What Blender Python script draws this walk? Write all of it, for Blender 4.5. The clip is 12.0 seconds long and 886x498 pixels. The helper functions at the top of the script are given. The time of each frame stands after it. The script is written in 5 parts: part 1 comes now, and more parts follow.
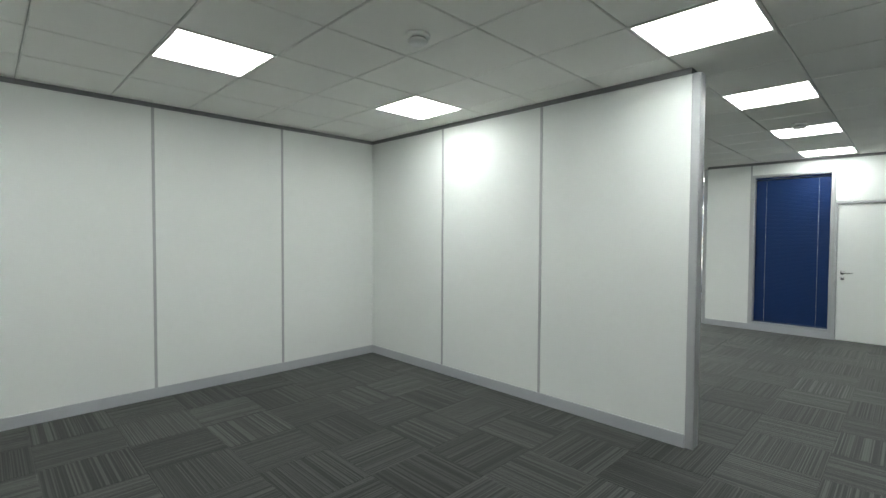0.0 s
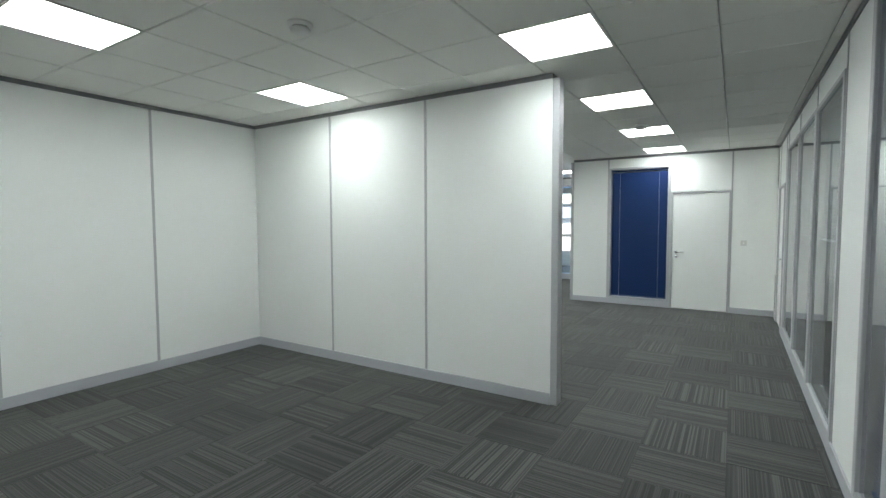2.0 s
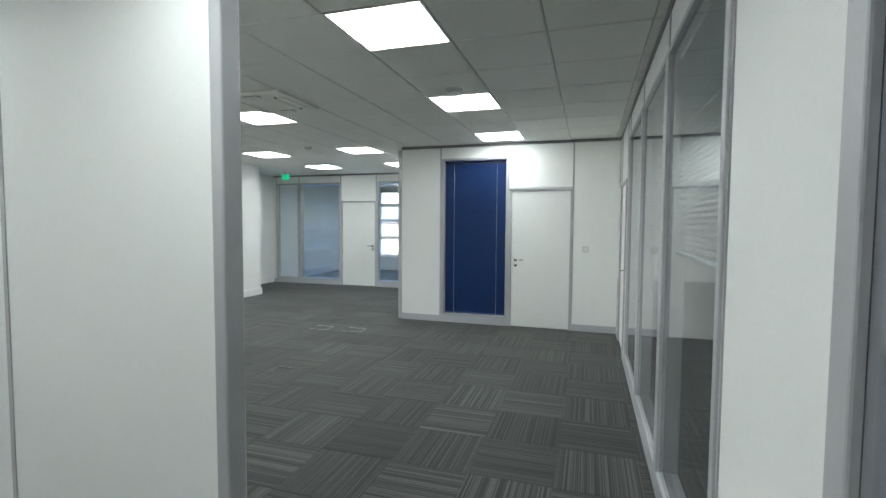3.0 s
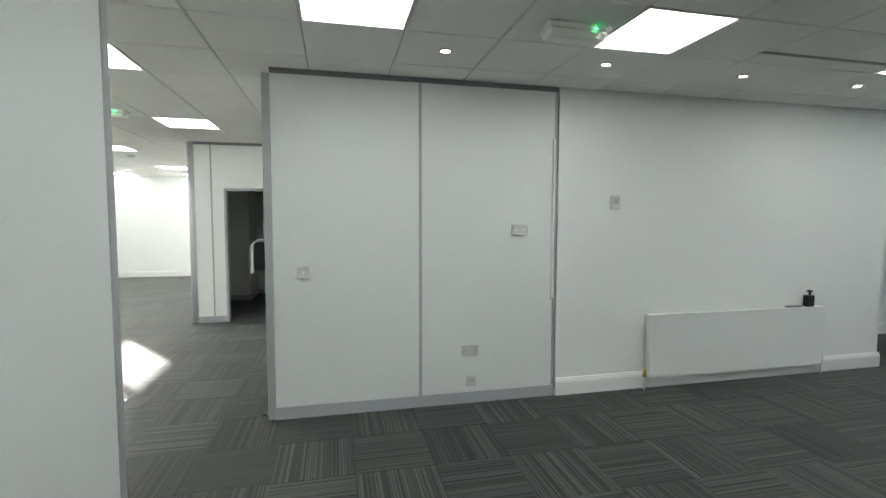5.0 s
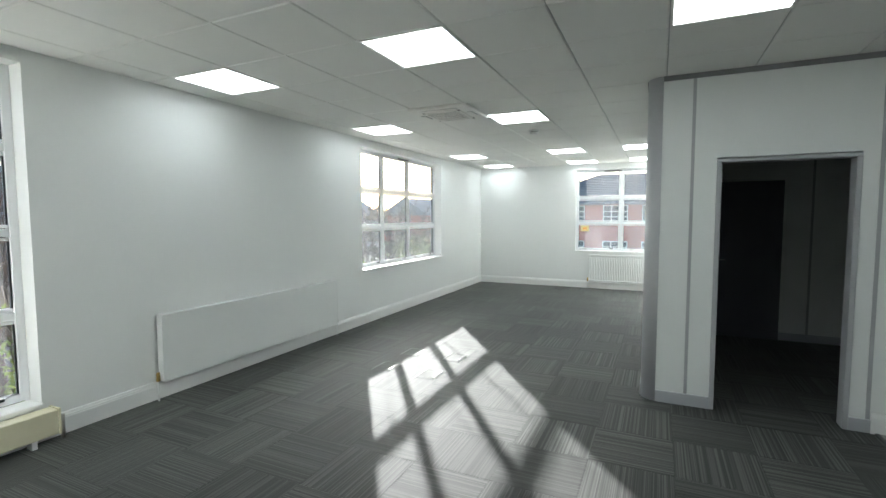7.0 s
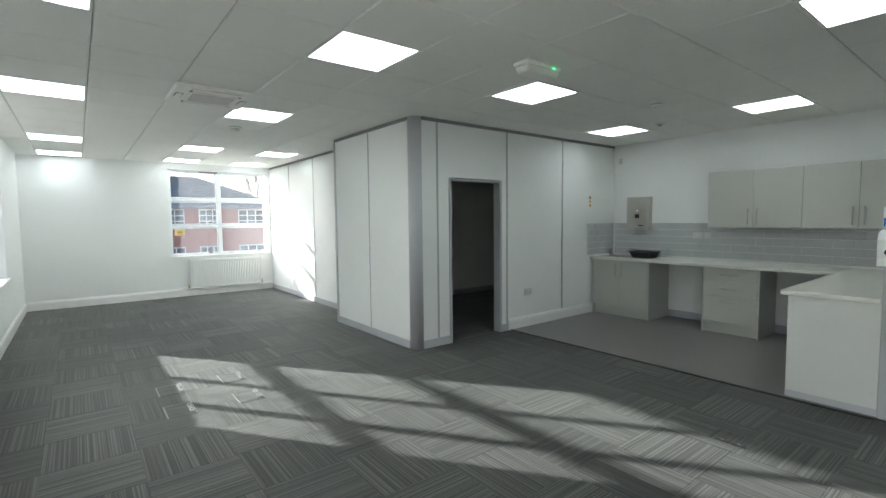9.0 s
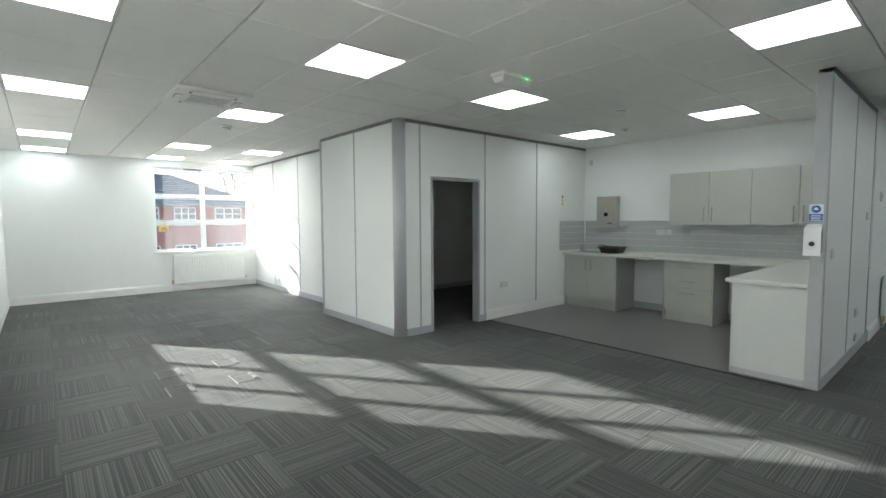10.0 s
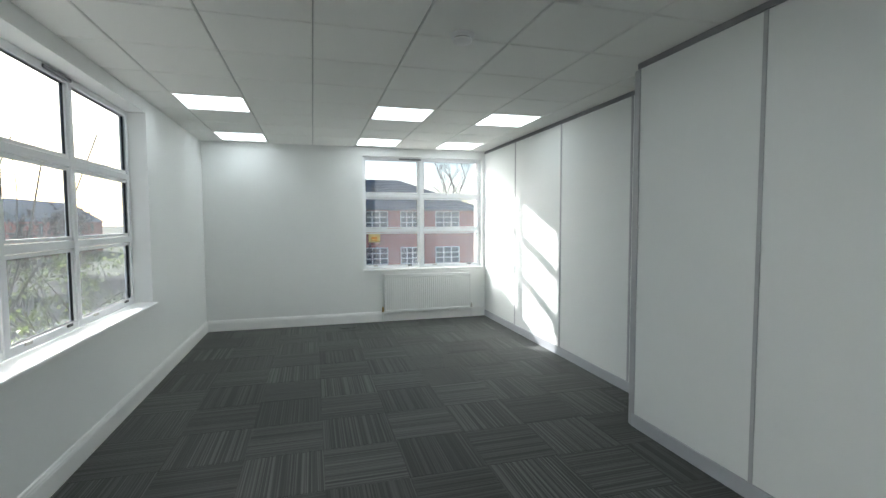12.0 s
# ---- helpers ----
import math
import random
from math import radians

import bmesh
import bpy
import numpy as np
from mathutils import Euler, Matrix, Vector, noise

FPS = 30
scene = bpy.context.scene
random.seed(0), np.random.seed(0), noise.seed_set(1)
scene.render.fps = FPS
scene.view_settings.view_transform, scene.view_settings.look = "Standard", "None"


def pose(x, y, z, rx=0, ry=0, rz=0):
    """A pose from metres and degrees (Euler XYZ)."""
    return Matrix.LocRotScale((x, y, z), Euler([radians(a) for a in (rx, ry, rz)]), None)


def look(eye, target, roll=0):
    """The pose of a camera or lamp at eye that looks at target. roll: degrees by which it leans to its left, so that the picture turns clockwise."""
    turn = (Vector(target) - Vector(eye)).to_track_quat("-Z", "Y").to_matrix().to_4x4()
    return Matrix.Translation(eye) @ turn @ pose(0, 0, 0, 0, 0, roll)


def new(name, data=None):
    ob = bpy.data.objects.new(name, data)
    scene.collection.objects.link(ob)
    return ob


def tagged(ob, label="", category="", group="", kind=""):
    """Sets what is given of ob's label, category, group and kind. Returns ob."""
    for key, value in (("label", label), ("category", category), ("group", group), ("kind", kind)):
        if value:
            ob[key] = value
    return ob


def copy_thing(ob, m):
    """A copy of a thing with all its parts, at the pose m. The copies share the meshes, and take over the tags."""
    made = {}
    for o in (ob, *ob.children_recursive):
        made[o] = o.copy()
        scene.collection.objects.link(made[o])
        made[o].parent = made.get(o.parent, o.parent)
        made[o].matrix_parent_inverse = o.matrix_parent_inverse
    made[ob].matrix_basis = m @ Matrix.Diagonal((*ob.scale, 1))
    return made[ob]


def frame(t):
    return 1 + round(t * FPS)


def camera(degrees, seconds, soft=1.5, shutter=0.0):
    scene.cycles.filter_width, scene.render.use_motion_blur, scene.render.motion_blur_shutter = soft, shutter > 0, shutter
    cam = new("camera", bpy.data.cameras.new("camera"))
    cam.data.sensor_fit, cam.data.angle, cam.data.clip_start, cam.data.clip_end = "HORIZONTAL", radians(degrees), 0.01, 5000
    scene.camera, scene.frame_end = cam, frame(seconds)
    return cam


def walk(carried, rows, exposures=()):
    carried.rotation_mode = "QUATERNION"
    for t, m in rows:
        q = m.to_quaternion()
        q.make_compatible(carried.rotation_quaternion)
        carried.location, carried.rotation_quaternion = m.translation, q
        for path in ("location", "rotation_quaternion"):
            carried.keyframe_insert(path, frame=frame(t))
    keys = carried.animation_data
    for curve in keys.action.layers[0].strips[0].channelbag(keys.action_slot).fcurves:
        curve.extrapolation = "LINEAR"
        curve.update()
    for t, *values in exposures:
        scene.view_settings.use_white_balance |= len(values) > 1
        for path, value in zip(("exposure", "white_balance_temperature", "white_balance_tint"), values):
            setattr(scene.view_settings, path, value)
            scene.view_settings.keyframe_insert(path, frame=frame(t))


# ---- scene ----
cam = camera(87.2, 12.0)
PATH = [
    (0, (-4.273, -0.666, 1.516), (-2.867, 0.756, 1.454), 0.3),
    (0.5, (-4.997, -0.891, 1.516), (-3.509, 0.444, 1.451), -0.0),
    (1, (-5.174, -0.982, 1.503), (-3.643, 0.302, 1.431), -0.2),
    (1.5, (-5.135, -0.984, 1.485), (-3.586, 0.278, 1.411), -0.1),
    (2, (-4.387, -0.809, 1.503), (-2.696, 0.253, 1.391), -0.2),
    (2.5, (-3.313, -0.89, 1.53), (-1.42, -0.255, 1.41), 0.0),
    (2.7, (-2.897, -0.977, 1.503), (-0.976, -0.432, 1.397), 0.4),
    (4.3, (0.196, 0.193, 1.563), (1.367, 1.809, 1.435), 0.2),
    (4.5, (0.275, 0.66, 1.577), (1.186, 2.435, 1.447), 0.3),
    (5, (0.341, 1.889, 1.567), (0.788, 3.834, 1.437), 0.1),
    (5.5, (0.312, 3.15, 1.594), (0.283, 5.144, 1.438), 0.1),
    (6, (-0.023, 4.157, 1.571), (-0.602, 6.066, 1.436), 0.7),
    (6.5, (-0.801, 4.783, 1.563), (-1.772, 6.526, 1.418), 0.0),
    (8.3, (-3.856, 5.507, 1.557), (-3.324, 7.431, 1.44), -0.3),
    (8.5, (-4.154, 5.438, 1.533), (-3.348, 7.265, 1.414), -0.1),
    (9, (-4.811, 5.048, 1.523), (-3.579, 6.619, 1.393), -0.6),
    (9.5, (-5.049, 4.791, 1.488), (-3.757, 6.312, 1.36), -0.5),
    (10, (-5.083, 4.776, 1.472), (-3.78, 6.288, 1.342), -0.3),
    (10.5, (-4.866, 5.1, 1.497), (-3.56, 6.607, 1.356), -0.3),
    (11, (-4.417, 5.998, 1.498), (-3.144, 7.534, 1.351), -0.2),
    (11.5, (-4.189, 7.173, 1.527), (-3.237, 8.926, 1.386), -0.1),
    (12, (-4.103, 8.507, 1.546), (-3.565, 10.43, 1.431), -0.2),
]
walk(cam, [(t, look(eye, target, roll)) for t, eye, target, roll in PATH],
     exposures=[(0.0, 2.9, 6300, 8), (0.5, 3.1, 6300, 8), (2.5, 2.95, 6150, 9), (4.5, 2.75, 6250, 11), (5.0, 2.25, 6300, 9), (5.5, 1.95, 6350, 7), (6.0, 1.4, 6200, 4), (6.5, 1.42, 5950, 7), (8.5, 1.35, 5950, 8), (10.5, 1.65, 6050, 8), (11.5, 1.38, 5850, 8), (12.0, 0.75, 5850, 8)])

# ---- world, sun, exposure ----
SUN_AZ, SUN_EL = radians(35.8), radians(18.8)      # the sun stands at (-sin, cos) of the azimuth
world = scene.world = bpy.data.worlds.new("sky")
world.use_nodes = True
wn = world.node_tree.nodes
sky = wn.new("ShaderNodeTexSky")
sky.sky_type, sky.sun_disc = "NISHITA", False
sky.sun_elevation, sky.sun_rotation = SUN_EL, -SUN_AZ
sky.dust_density = 1.5
world.node_tree.links.new(sky.outputs[0], wn["Background"].inputs[0])
wn["Background"].inputs[1].default_value = 0.15
sun = new("sun", bpy.data.lights.new("sun", "SUN"))
sun.data.energy, sun.data.angle, sun.data.color = 5.0, radians(0.8), (1.0, 0.95, 0.87)
sun.matrix_world = look((-30 * math.sin(SUN_AZ), 30 * math.cos(SUN_AZ), 30 * math.tan(SUN_EL)), (0, 0, 0))
PANEL_LIGHT = 2.4


# ---- materials ----
def material(name, colour, rough=0.6, metal=0.0, grain=0.0, scale=40.0, bump=0.0, stain=0.0, spec=0.5):
    """A surface with grain at a fine scale and stains at a large one."""
    m = bpy.data.materials.new(name)
    m.use_nodes = True
    n, l = m.node_tree.nodes, m.node_tree.links
    b = n["Principled BSDF"]
    b.inputs["Base Color"].default_value = (*colour, 1)
    b.inputs["Roughness"].default_value, b.inputs["Metallic"].default_value = rough, metal
    b.inputs["Specular IOR Level"].default_value = spec
    if grain or stain or bump:
        geo = n.new("ShaderNodeNewGeometry")
        fine, large = n.new("ShaderNodeTexNoise"), n.new("ShaderNodeTexNoise")
        fine.inputs["Scale"].default_value, fine.inputs["Detail"].default_value = scale, 4
        large.inputs["Scale"].default_value, large.inputs["Detail"].default_value = 1.3, 3
        for t in (fine, large):
            l.new(geo.outputs["Position"], t.inputs["Vector"])
        v = n.new("ShaderNodeMath"); v.operation = "MULTIPLY_ADD"
        v.inputs[1].default_value, v.inputs[2].default_value = 2 * grain, 1 - grain
        l.new(fine.outputs[0], v.inputs[0])
        w = n.new("ShaderNodeMath"); w.operation = "MULTIPLY_ADD"
        w.inputs[1].default_value, w.inputs[2].default_value = 2 * stain, 1 - stain
        l.new(large.outputs[0], w.inputs[0])
        x = n.new("ShaderNodeMath"); x.operation = "MULTIPLY"
        l.new(v.outputs[0], x.inputs[0]); l.new(w.outputs[0], x.inputs[1])
        hsv = n.new("ShaderNodeHueSaturation"); hsv.inputs["Color"].default_value = (*colour, 1)
        l.new(x.outputs[0], hsv.inputs["Value"]); l.new(hsv.outputs[0], b.inputs["Base Color"])
        r = n.new("ShaderNodeMath"); r.operation = "MULTIPLY_ADD"
        r.inputs[1].default_value, r.inputs[2].default_value = 0.08, rough - 0.04
        l.new(large.outputs[0], r.inputs[0]); l.new(r.outputs[0], b.inputs["Roughness"])
        if bump:
            bp = n.new("ShaderNodeBump"); bp.inputs["Strength"].default_value = bump
            bp.inputs["Distance"].default_value = 0.003
            l.new(fine.outputs[0], bp.inputs["Height"]); l.new(bp.outputs[0], b.inputs["Normal"])
    return m


def glowing(name, colour, strength):
    m = material(name, colour, 0.5)
    b = m.node_tree.nodes["Principled BSDF"]
    b.inputs["Emission Color"].default_value, b.inputs["Emission Strength"].default_value = (*colour, 1), strength
    return m


def carpet(name, along_x):
    """Loop-pile tile with fine irregular lines along one direction, a shade of its own for each tile."""
    m = bpy.data.materials.new(name)
    m.use_nodes = True
    n, l = m.node_tree.nodes, m.node_tree.links
    b = n["Principled BSDF"]
    geo, info = n.new("ShaderNodeNewGeometry"), n.new("ShaderNodeObjectInfo")
    add = n.new("ShaderNodeMath"); add.operation = "ADD"
    l.new(geo.outputs["Random Per Island"], add.inputs[0]); l.new(info.outputs["Random"], add.inputs[1])
    white = n.new("ShaderNodeTexWhiteNoise"); white.noise_dimensions = "1D"
    l.new(add.outputs[0], white.inputs["W"])
    shift = n.new("ShaderNodeVectorMath"); shift.operation = "MULTIPLY_ADD"
    shift.inputs[1].default_value = (7, 7, 7)
    l.new(white.outputs["Color"], shift.inputs[0]); l.new(geo.outputs["Position"], shift.inputs[2])
    mp = n.new("ShaderNodeMapping")
    mp.inputs["Scale"].default_value = (0.3, 120, 1) if along_x else (120, 0.3, 1)
    l.new(shift.outputs[0], mp.inputs[0])
    line = n.new("ShaderNodeTexNoise"); line.inputs["Scale"].default_value, line.inputs["Detail"].default_value = 1.0, 1.5
    l.new(mp.outputs[0], line.inputs["Vector"])
    ramp = n.new("ShaderNodeValToRGB"); r = ramp.color_ramp
    r.elements[0].position, r.elements[0].color = 0.42, (0.017, 0.0172, 0.0165, 1)
    r.elements[1].position, r.elements[1].color = 0.62, (0.074, 0.077, 0.070, 1)
    e = r.elements.new(0.5); e.color = (0.036, 0.037, 0.034, 1)
    l.new(line.outputs[0], ramp.inputs[0])
    pile = n.new("ShaderNodeTexNoise"); pile.inputs["Scale"].default_value, pile.inputs["Detail"].default_value = 260, 2
    l.new(geo.outputs["Position"], pile.inputs["Vector"])
    worn = n.new("ShaderNodeTexNoise"); worn.inputs["Scale"].default_value, worn.inputs["Detail"].default_value = 0.9, 3
    l.new(geo.outputs["Position"], worn.inputs["Vector"])
    val = n.new("ShaderNodeMath"); val.operation = "MULTIPLY_ADD"; val.inputs[1].default_value, val.inputs[2].default_value = 0.6, 0.62
    l.new(white.outputs["Value"], val.inputs[0])
    v2 = n.new("ShaderNodeMath"); v2.operation = "MULTIPLY_ADD"; v2.inputs[1].default_value, v2.inputs[2].default_value = 0.5, -0.25
    l.new(pile.outputs[0], v2.inputs[0])
    v3 = n.new("ShaderNodeMath"); v3.operation = "ADD"; l.new(val.outputs[0], v3.inputs[0]); l.new(v2.outputs[0], v3.inputs[1])
    v4 = n.new("ShaderNodeMath"); v4.operation = "MULTIPLY_ADD"; v4.inputs[1].default_value, v4.inputs[2].default_value = 0.4, -0.1
    l.new(worn.outputs[0], v4.inputs[0])
    v5 = n.new("ShaderNodeMath"); v5.operation = "ADD"; l.new(v3.outputs[0], v5.inputs[0]); l.new(v4.outputs[0], v5.inputs[1])
    hsv = n.new("ShaderNodeHueSaturation"); l.new(ramp.outputs[0], hsv.inputs["Color"]); l.new(v5.outputs[0], hsv.inputs["Value"])
    l.new(hsv.outputs[0], b.inputs["Base Color"])
    b.inputs["Roughness"].default_value = 0.75
    b.inputs["Specular IOR Level"].default_value = 0.3
    b.inputs["Sheen Weight"].default_value, b.inputs["Sheen Roughness"].default_value = 0.17, 0.45
    b.inputs["Sheen Tint"].default_value = (0.92, 0.95, 0.88, 1)
    bp = n.new("ShaderNodeBump"); bp.inputs["Strength"].default_value, bp.inputs["Distance"].default_value = 0.5, 0.003
    l.new(line.outputs[0], bp.inputs["Height"]); l.new(bp.outputs[0], b.inputs["Normal"])
    return m


def clear_glass(name, tint=(1, 1, 1), dust_glare=0.0):
    """Glass; outer panes get a thin uneven film for dust streaks and for veiling glare."""
    m = material(name, tint, 0.0)
    b = m.node_tree.nodes["Principled BSDF"]
    b.inputs["Transmission Weight"].default_value, b.inputs["IOR"].default_value = 1.0, 1.45
    if dust_glare:
        n, l = m.node_tree.nodes, m.node_tree.links
        film, mix, geo = n.new("ShaderNodeBsdfTranslucent"), n.new("ShaderNodeMixShader"), n.new("ShaderNodeNewGeometry")
        film.inputs["Color"].default_value = (0.9, 0.92, 0.95, 1)
        streak, mp, amount = n.new("ShaderNodeTexNoise"), n.new("ShaderNodeMapping"), n.new("ShaderNodeMath")
        mp.inputs["Scale"].default_value = (5, 5, 0.8)
        streak.inputs["Scale"].default_value, streak.inputs["Detail"].default_value = 1.5, 4
        amount.operation = "MULTIPLY"
        amount.inputs[1].default_value = 2 * dust_glare
        l.new(geo.outputs["Position"], mp.inputs[0]); l.new(mp.outputs[0], streak.inputs["Vector"])
        l.new(streak.outputs[0], amount.inputs[0]); l.new(amount.outputs[0], mix.inputs[0])
        l.new(b.outputs[0], mix.inputs[1]); l.new(film.outputs[0], mix.inputs[2])
        l.new(mix.outputs[0], n["Material Output"].inputs["Surface"])
    return m


PANEL = material("partition_vinyl", (0.76, 0.775, 0.75), 0.62, grain=0.015, scale=300, bump=0.06, stain=0.02)
PLASTER = material("wall_paint", (0.80, 0.81, 0.79), 0.65, grain=0.02, scale=120, bump=0.08, stain=0.025)
GREY = material("grey_trim", (0.40, 0.405, 0.41), 0.42, grain=0.03, scale=60, stain=0.05)
PALE_GREY = material("grey_skirting", (0.42, 0.43, 0.45), 0.5, grain=0.03, scale=60, stain=0.05)
DARK_GREY = material("dark_grey_track", (0.20, 0.20, 0.205), 0.5, grain=0.03, stain=0.05)
GLOSS = material("gloss_white", (0.80, 0.80, 0.78), 0.3, grain=0.01, scale=80, stain=0.02)
TILE = material("ceiling_tile", (0.84, 0.84, 0.80), 0.9, grain=0.05, scale=220, bump=0.25, stain=0.03)
GRID = material("ceiling_grid", (0.42, 0.42, 0.40), 0.5, grain=0.03, stain=0.03)
CARPET_X, CARPET_Y = carpet("carpet_lines_x", True), carpet("carpet_lines_y", False)
CARPET_EDGE = material("dark_box_rim", (0.06, 0.06, 0.06), 0.5, grain=0.05)
RIM_GREY = material("box_rim_grey", (0.24, 0.24, 0.235), 0.45, grain=0.05)
BACKING = material("carpet_backing", (0.015, 0.015, 0.015), 0.95, grain=0.1)
VINYL = material("grey_vinyl_floor", (0.165, 0.158, 0.148), 0.3, grain=0.08, scale=250, stain=0.08)
DIFFUSER = glowing("lit_diffuser", (0.97, 1.0, 0.965), PANEL_LIGHT)
LAMP_RIM = material("light_frame", (0.82, 0.81, 0.76), 0.4, grain=0.01, stain=0.02)
WHITE_PLASTIC = material("white_plastic", (0.78, 0.78, 0.76), 0.35, grain=0.01, stain=0.02)
# white plates toned down all over, in place of the shadows round their edges
SHADED_PLATE = material("shaded_plate_plastic", (0.60, 0.60, 0.57), 0.35, grain=0.01, stain=0.02)
BLACK_PLASTIC = material("black_plastic", (0.012, 0.012, 0.013), 0.4, grain=0.05, stain=0.05)
CREAM = material("cream_enamel", (0.66, 0.62, 0.44), 0.4, grain=0.02, stain=0.05)
RAD_WHITE = material("radiator_enamel", (0.76, 0.77, 0.75), 0.35, grain=0.01, stain=0.03)
BRASS = material("brass", (0.55, 0.38, 0.12), 0.3, 1.0, grain=0.05, stain=0.1)
CHROME = material("chrome", (0.7, 0.7, 0.7), 0.15, 1.0, grain=0.02, stain=0.05)
STEEL = material("brushed_steel", (0.5, 0.48, 0.44), 0.35, 1.0, grain=0.06, scale=150, stain=0.05)
ALUMINIUM = material("satin_aluminium", (0.47, 0.475, 0.485), 0.38, 0.0, grain=0.03, scale=80, stain=0.05)
SATIN = material("satin_handle", (0.35, 0.34, 0.33), 0.35, 1.0, grain=0.03, stain=0.05)
UNIT = material("cabinet_gloss_grey", (0.47, 0.475, 0.425), 0.25, grain=0.015, scale=90, stain=0.03)
UNIT_SIDE = material("cabinet_side", (0.45, 0.455, 0.42), 0.45, grain=0.02, stain=0.03)
END_GREY = material("end_panel_grey", (0.58, 0.59, 0.555), 0.4, grain=0.015, scale=90, stain=0.02)
WORKTOP = material("pale_worktop", (0.66, 0.66, 0.60), 0.35, grain=0.06, scale=180, stain=0.03)
GLAZED = material("glazed_tile", (0.47, 0.49, 0.48), 0.12, grain=0.02, scale=25, bump=0.05, stain=0.04)
GROUT = material("grout", (0.80, 0.80, 0.78), 0.9, grain=0.05, stain=0.05)
BLIND_BLUE = material("blue_slat", (0.005, 0.030, 0.125), 0.4, grain=0.03, stain=0.05)
BLIND_PALE = material("pale_blue_slat", (0.42, 0.64, 0.95), 0.4, grain=0.03, stain=0.05)
# lighter copy of the office slats: light from behind put into the colour
BLIND_BACKLIT = material("backlit_slat", (0.70, 0.78, 0.84), 0.4, grain=0.03, stain=0.05)
BLIND_MID = material("mid_blue_slat", (0.02, 0.11, 0.30), 0.35, grain=0.03, stain=0.05)
BLIND_SILVER = material("silver_slat", (0.30, 0.36, 0.38), 0.4, grain=0.03, stain=0.05)
# the film is dust streaks plus a pale haze imitating glare
GLASS = clear_glass("window_glass", dust_glare=0.035)
CLEAN_GLASS = clear_glass("screen_glass")
TINTED = clear_glass("partition_glass", (0.93, 0.97, 0.98))
UPVC = material("white_window_frame", (0.84, 0.85, 0.86), 0.32, grain=0.01, stain=0.03)
GREEN_SIGN = glowing("green_exit", (0.02, 0.50, 0.22), 0.12)
GREEN_LED = glowing("green_led", (0.05, 1.0, 0.25), 6.0)
HALOGEN = glowing("spot_lamp", (1.0, 0.9, 0.75), 12.0)
BLUE_SIGN = material("blue_sticker", (0.01, 0.12, 0.45), 0.4)
YELLOW = material("yellow_sticker", (0.75, 0.50, 0.03), 0.5)
YELLOW_NOTE = material("yellow_note", (0.80, 0.66, 0.32), 0.6)
ORANGE = material("orange_print", (0.70, 0.30, 0.05), 0.6)
RED = material("red_sticker", (0.45, 0.05, 0.03), 0.5)
DOOR_PAINT = material("door_laminate", (0.72, 0.735, 0.71), 0.42, grain=0.015, scale=90, stain=0.02)
# the store room's shade is put into this door colour
SHADED_DOOR = material("shaded_door", (0.10, 0.105, 0.12), 0.5, grain=0.05, stain=0.05)
BRICK = material("red_brick", (0.42, 0.15, 0.12), 0.85, grain=0.25, scale=9, stain=0.12)
SLATE = material("roof_slate", (0.14, 0.155, 0.18), 0.7, grain=0.25, scale=6, stain=0.1)
PANE_DARK = material("far_window_pane", (0.05, 0.065, 0.08), 0.08, grain=0.1, scale=0.5)
ASPHALT = material("asphalt", (0.09, 0.09, 0.088), 0.95, grain=0.2, scale=20, stain=0.25, spec=0.1)
GRASS = material("grass", (0.07, 0.09, 0.035), 0.95, grain=0.3, scale=15, stain=0.2)
BARK = material("bark", (0.10, 0.09, 0.07), 0.9, grain=0.3, scale=30, stain=0.2)
LEAF = material("evergreen_leaf", (0.13, 0.18, 0.05), 0.45, grain=0.4, scale=3, stain=0.3)
leaf_nodes = LEAF.node_tree.nodes
leaf_mix, leaf_thin = leaf_nodes.new("ShaderNodeMixShader"), leaf_nodes.new("ShaderNodeBsdfTranslucent")
leaf_thin.inputs["Color"].default_value, leaf_mix.inputs[0].default_value = (0.24, 0.32, 0.07, 1), 0.45
LEAF.node_tree.links.new(leaf_nodes["Principled BSDF"].outputs[0], leaf_mix.inputs[1])
LEAF.node_tree.links.new(leaf_thin.outputs[0], leaf_mix.inputs[2])
LEAF.node_tree.links.new(leaf_mix.outputs[0], leaf_nodes["Material Output"].inputs["Surface"])
TWIG = material("twig", (0.11, 0.085, 0.07), 0.9, grain=0.3, scale=20)
BLUE_PAINT = material("blue_paint", (0.02, 0.10, 0.5), 0.3, grain=0.02)
RENDERED = material("far_render_wall", (0.30, 0.28, 0.26), 0.9, grain=0.15, scale=4, stain=0.1)


# ---- building helpers ----
def box(bm, x0, x1, y0, y1, z0, z1):
    v = [bm.verts.new((x, y, z)) for z in (z0, z1) for y in (y0, y1) for x in (x0, x1)]
    for f in ((0, 2, 3, 1), (4, 5, 7, 6), (0, 1, 5, 4), (2, 6, 7, 3), (0, 4, 6, 2), (1, 3, 7, 5)):
        bm.faces.new([v[i] for i in f])


def boxes(*specs):
    bm = bmesh.new()
    for spec in specs:
        box(bm, *spec)
    return bm


def rounded(x0, x1, y0, y1, z0, z1, r=0.004, seg=2):
    bm = boxes((x0, x1, y0, y1, z0, z1))
    bmesh.ops.bevel(bm, geom=bm.edges[:], offset=r, segments=seg, affect="EDGES", profile=0.5)
    return bm


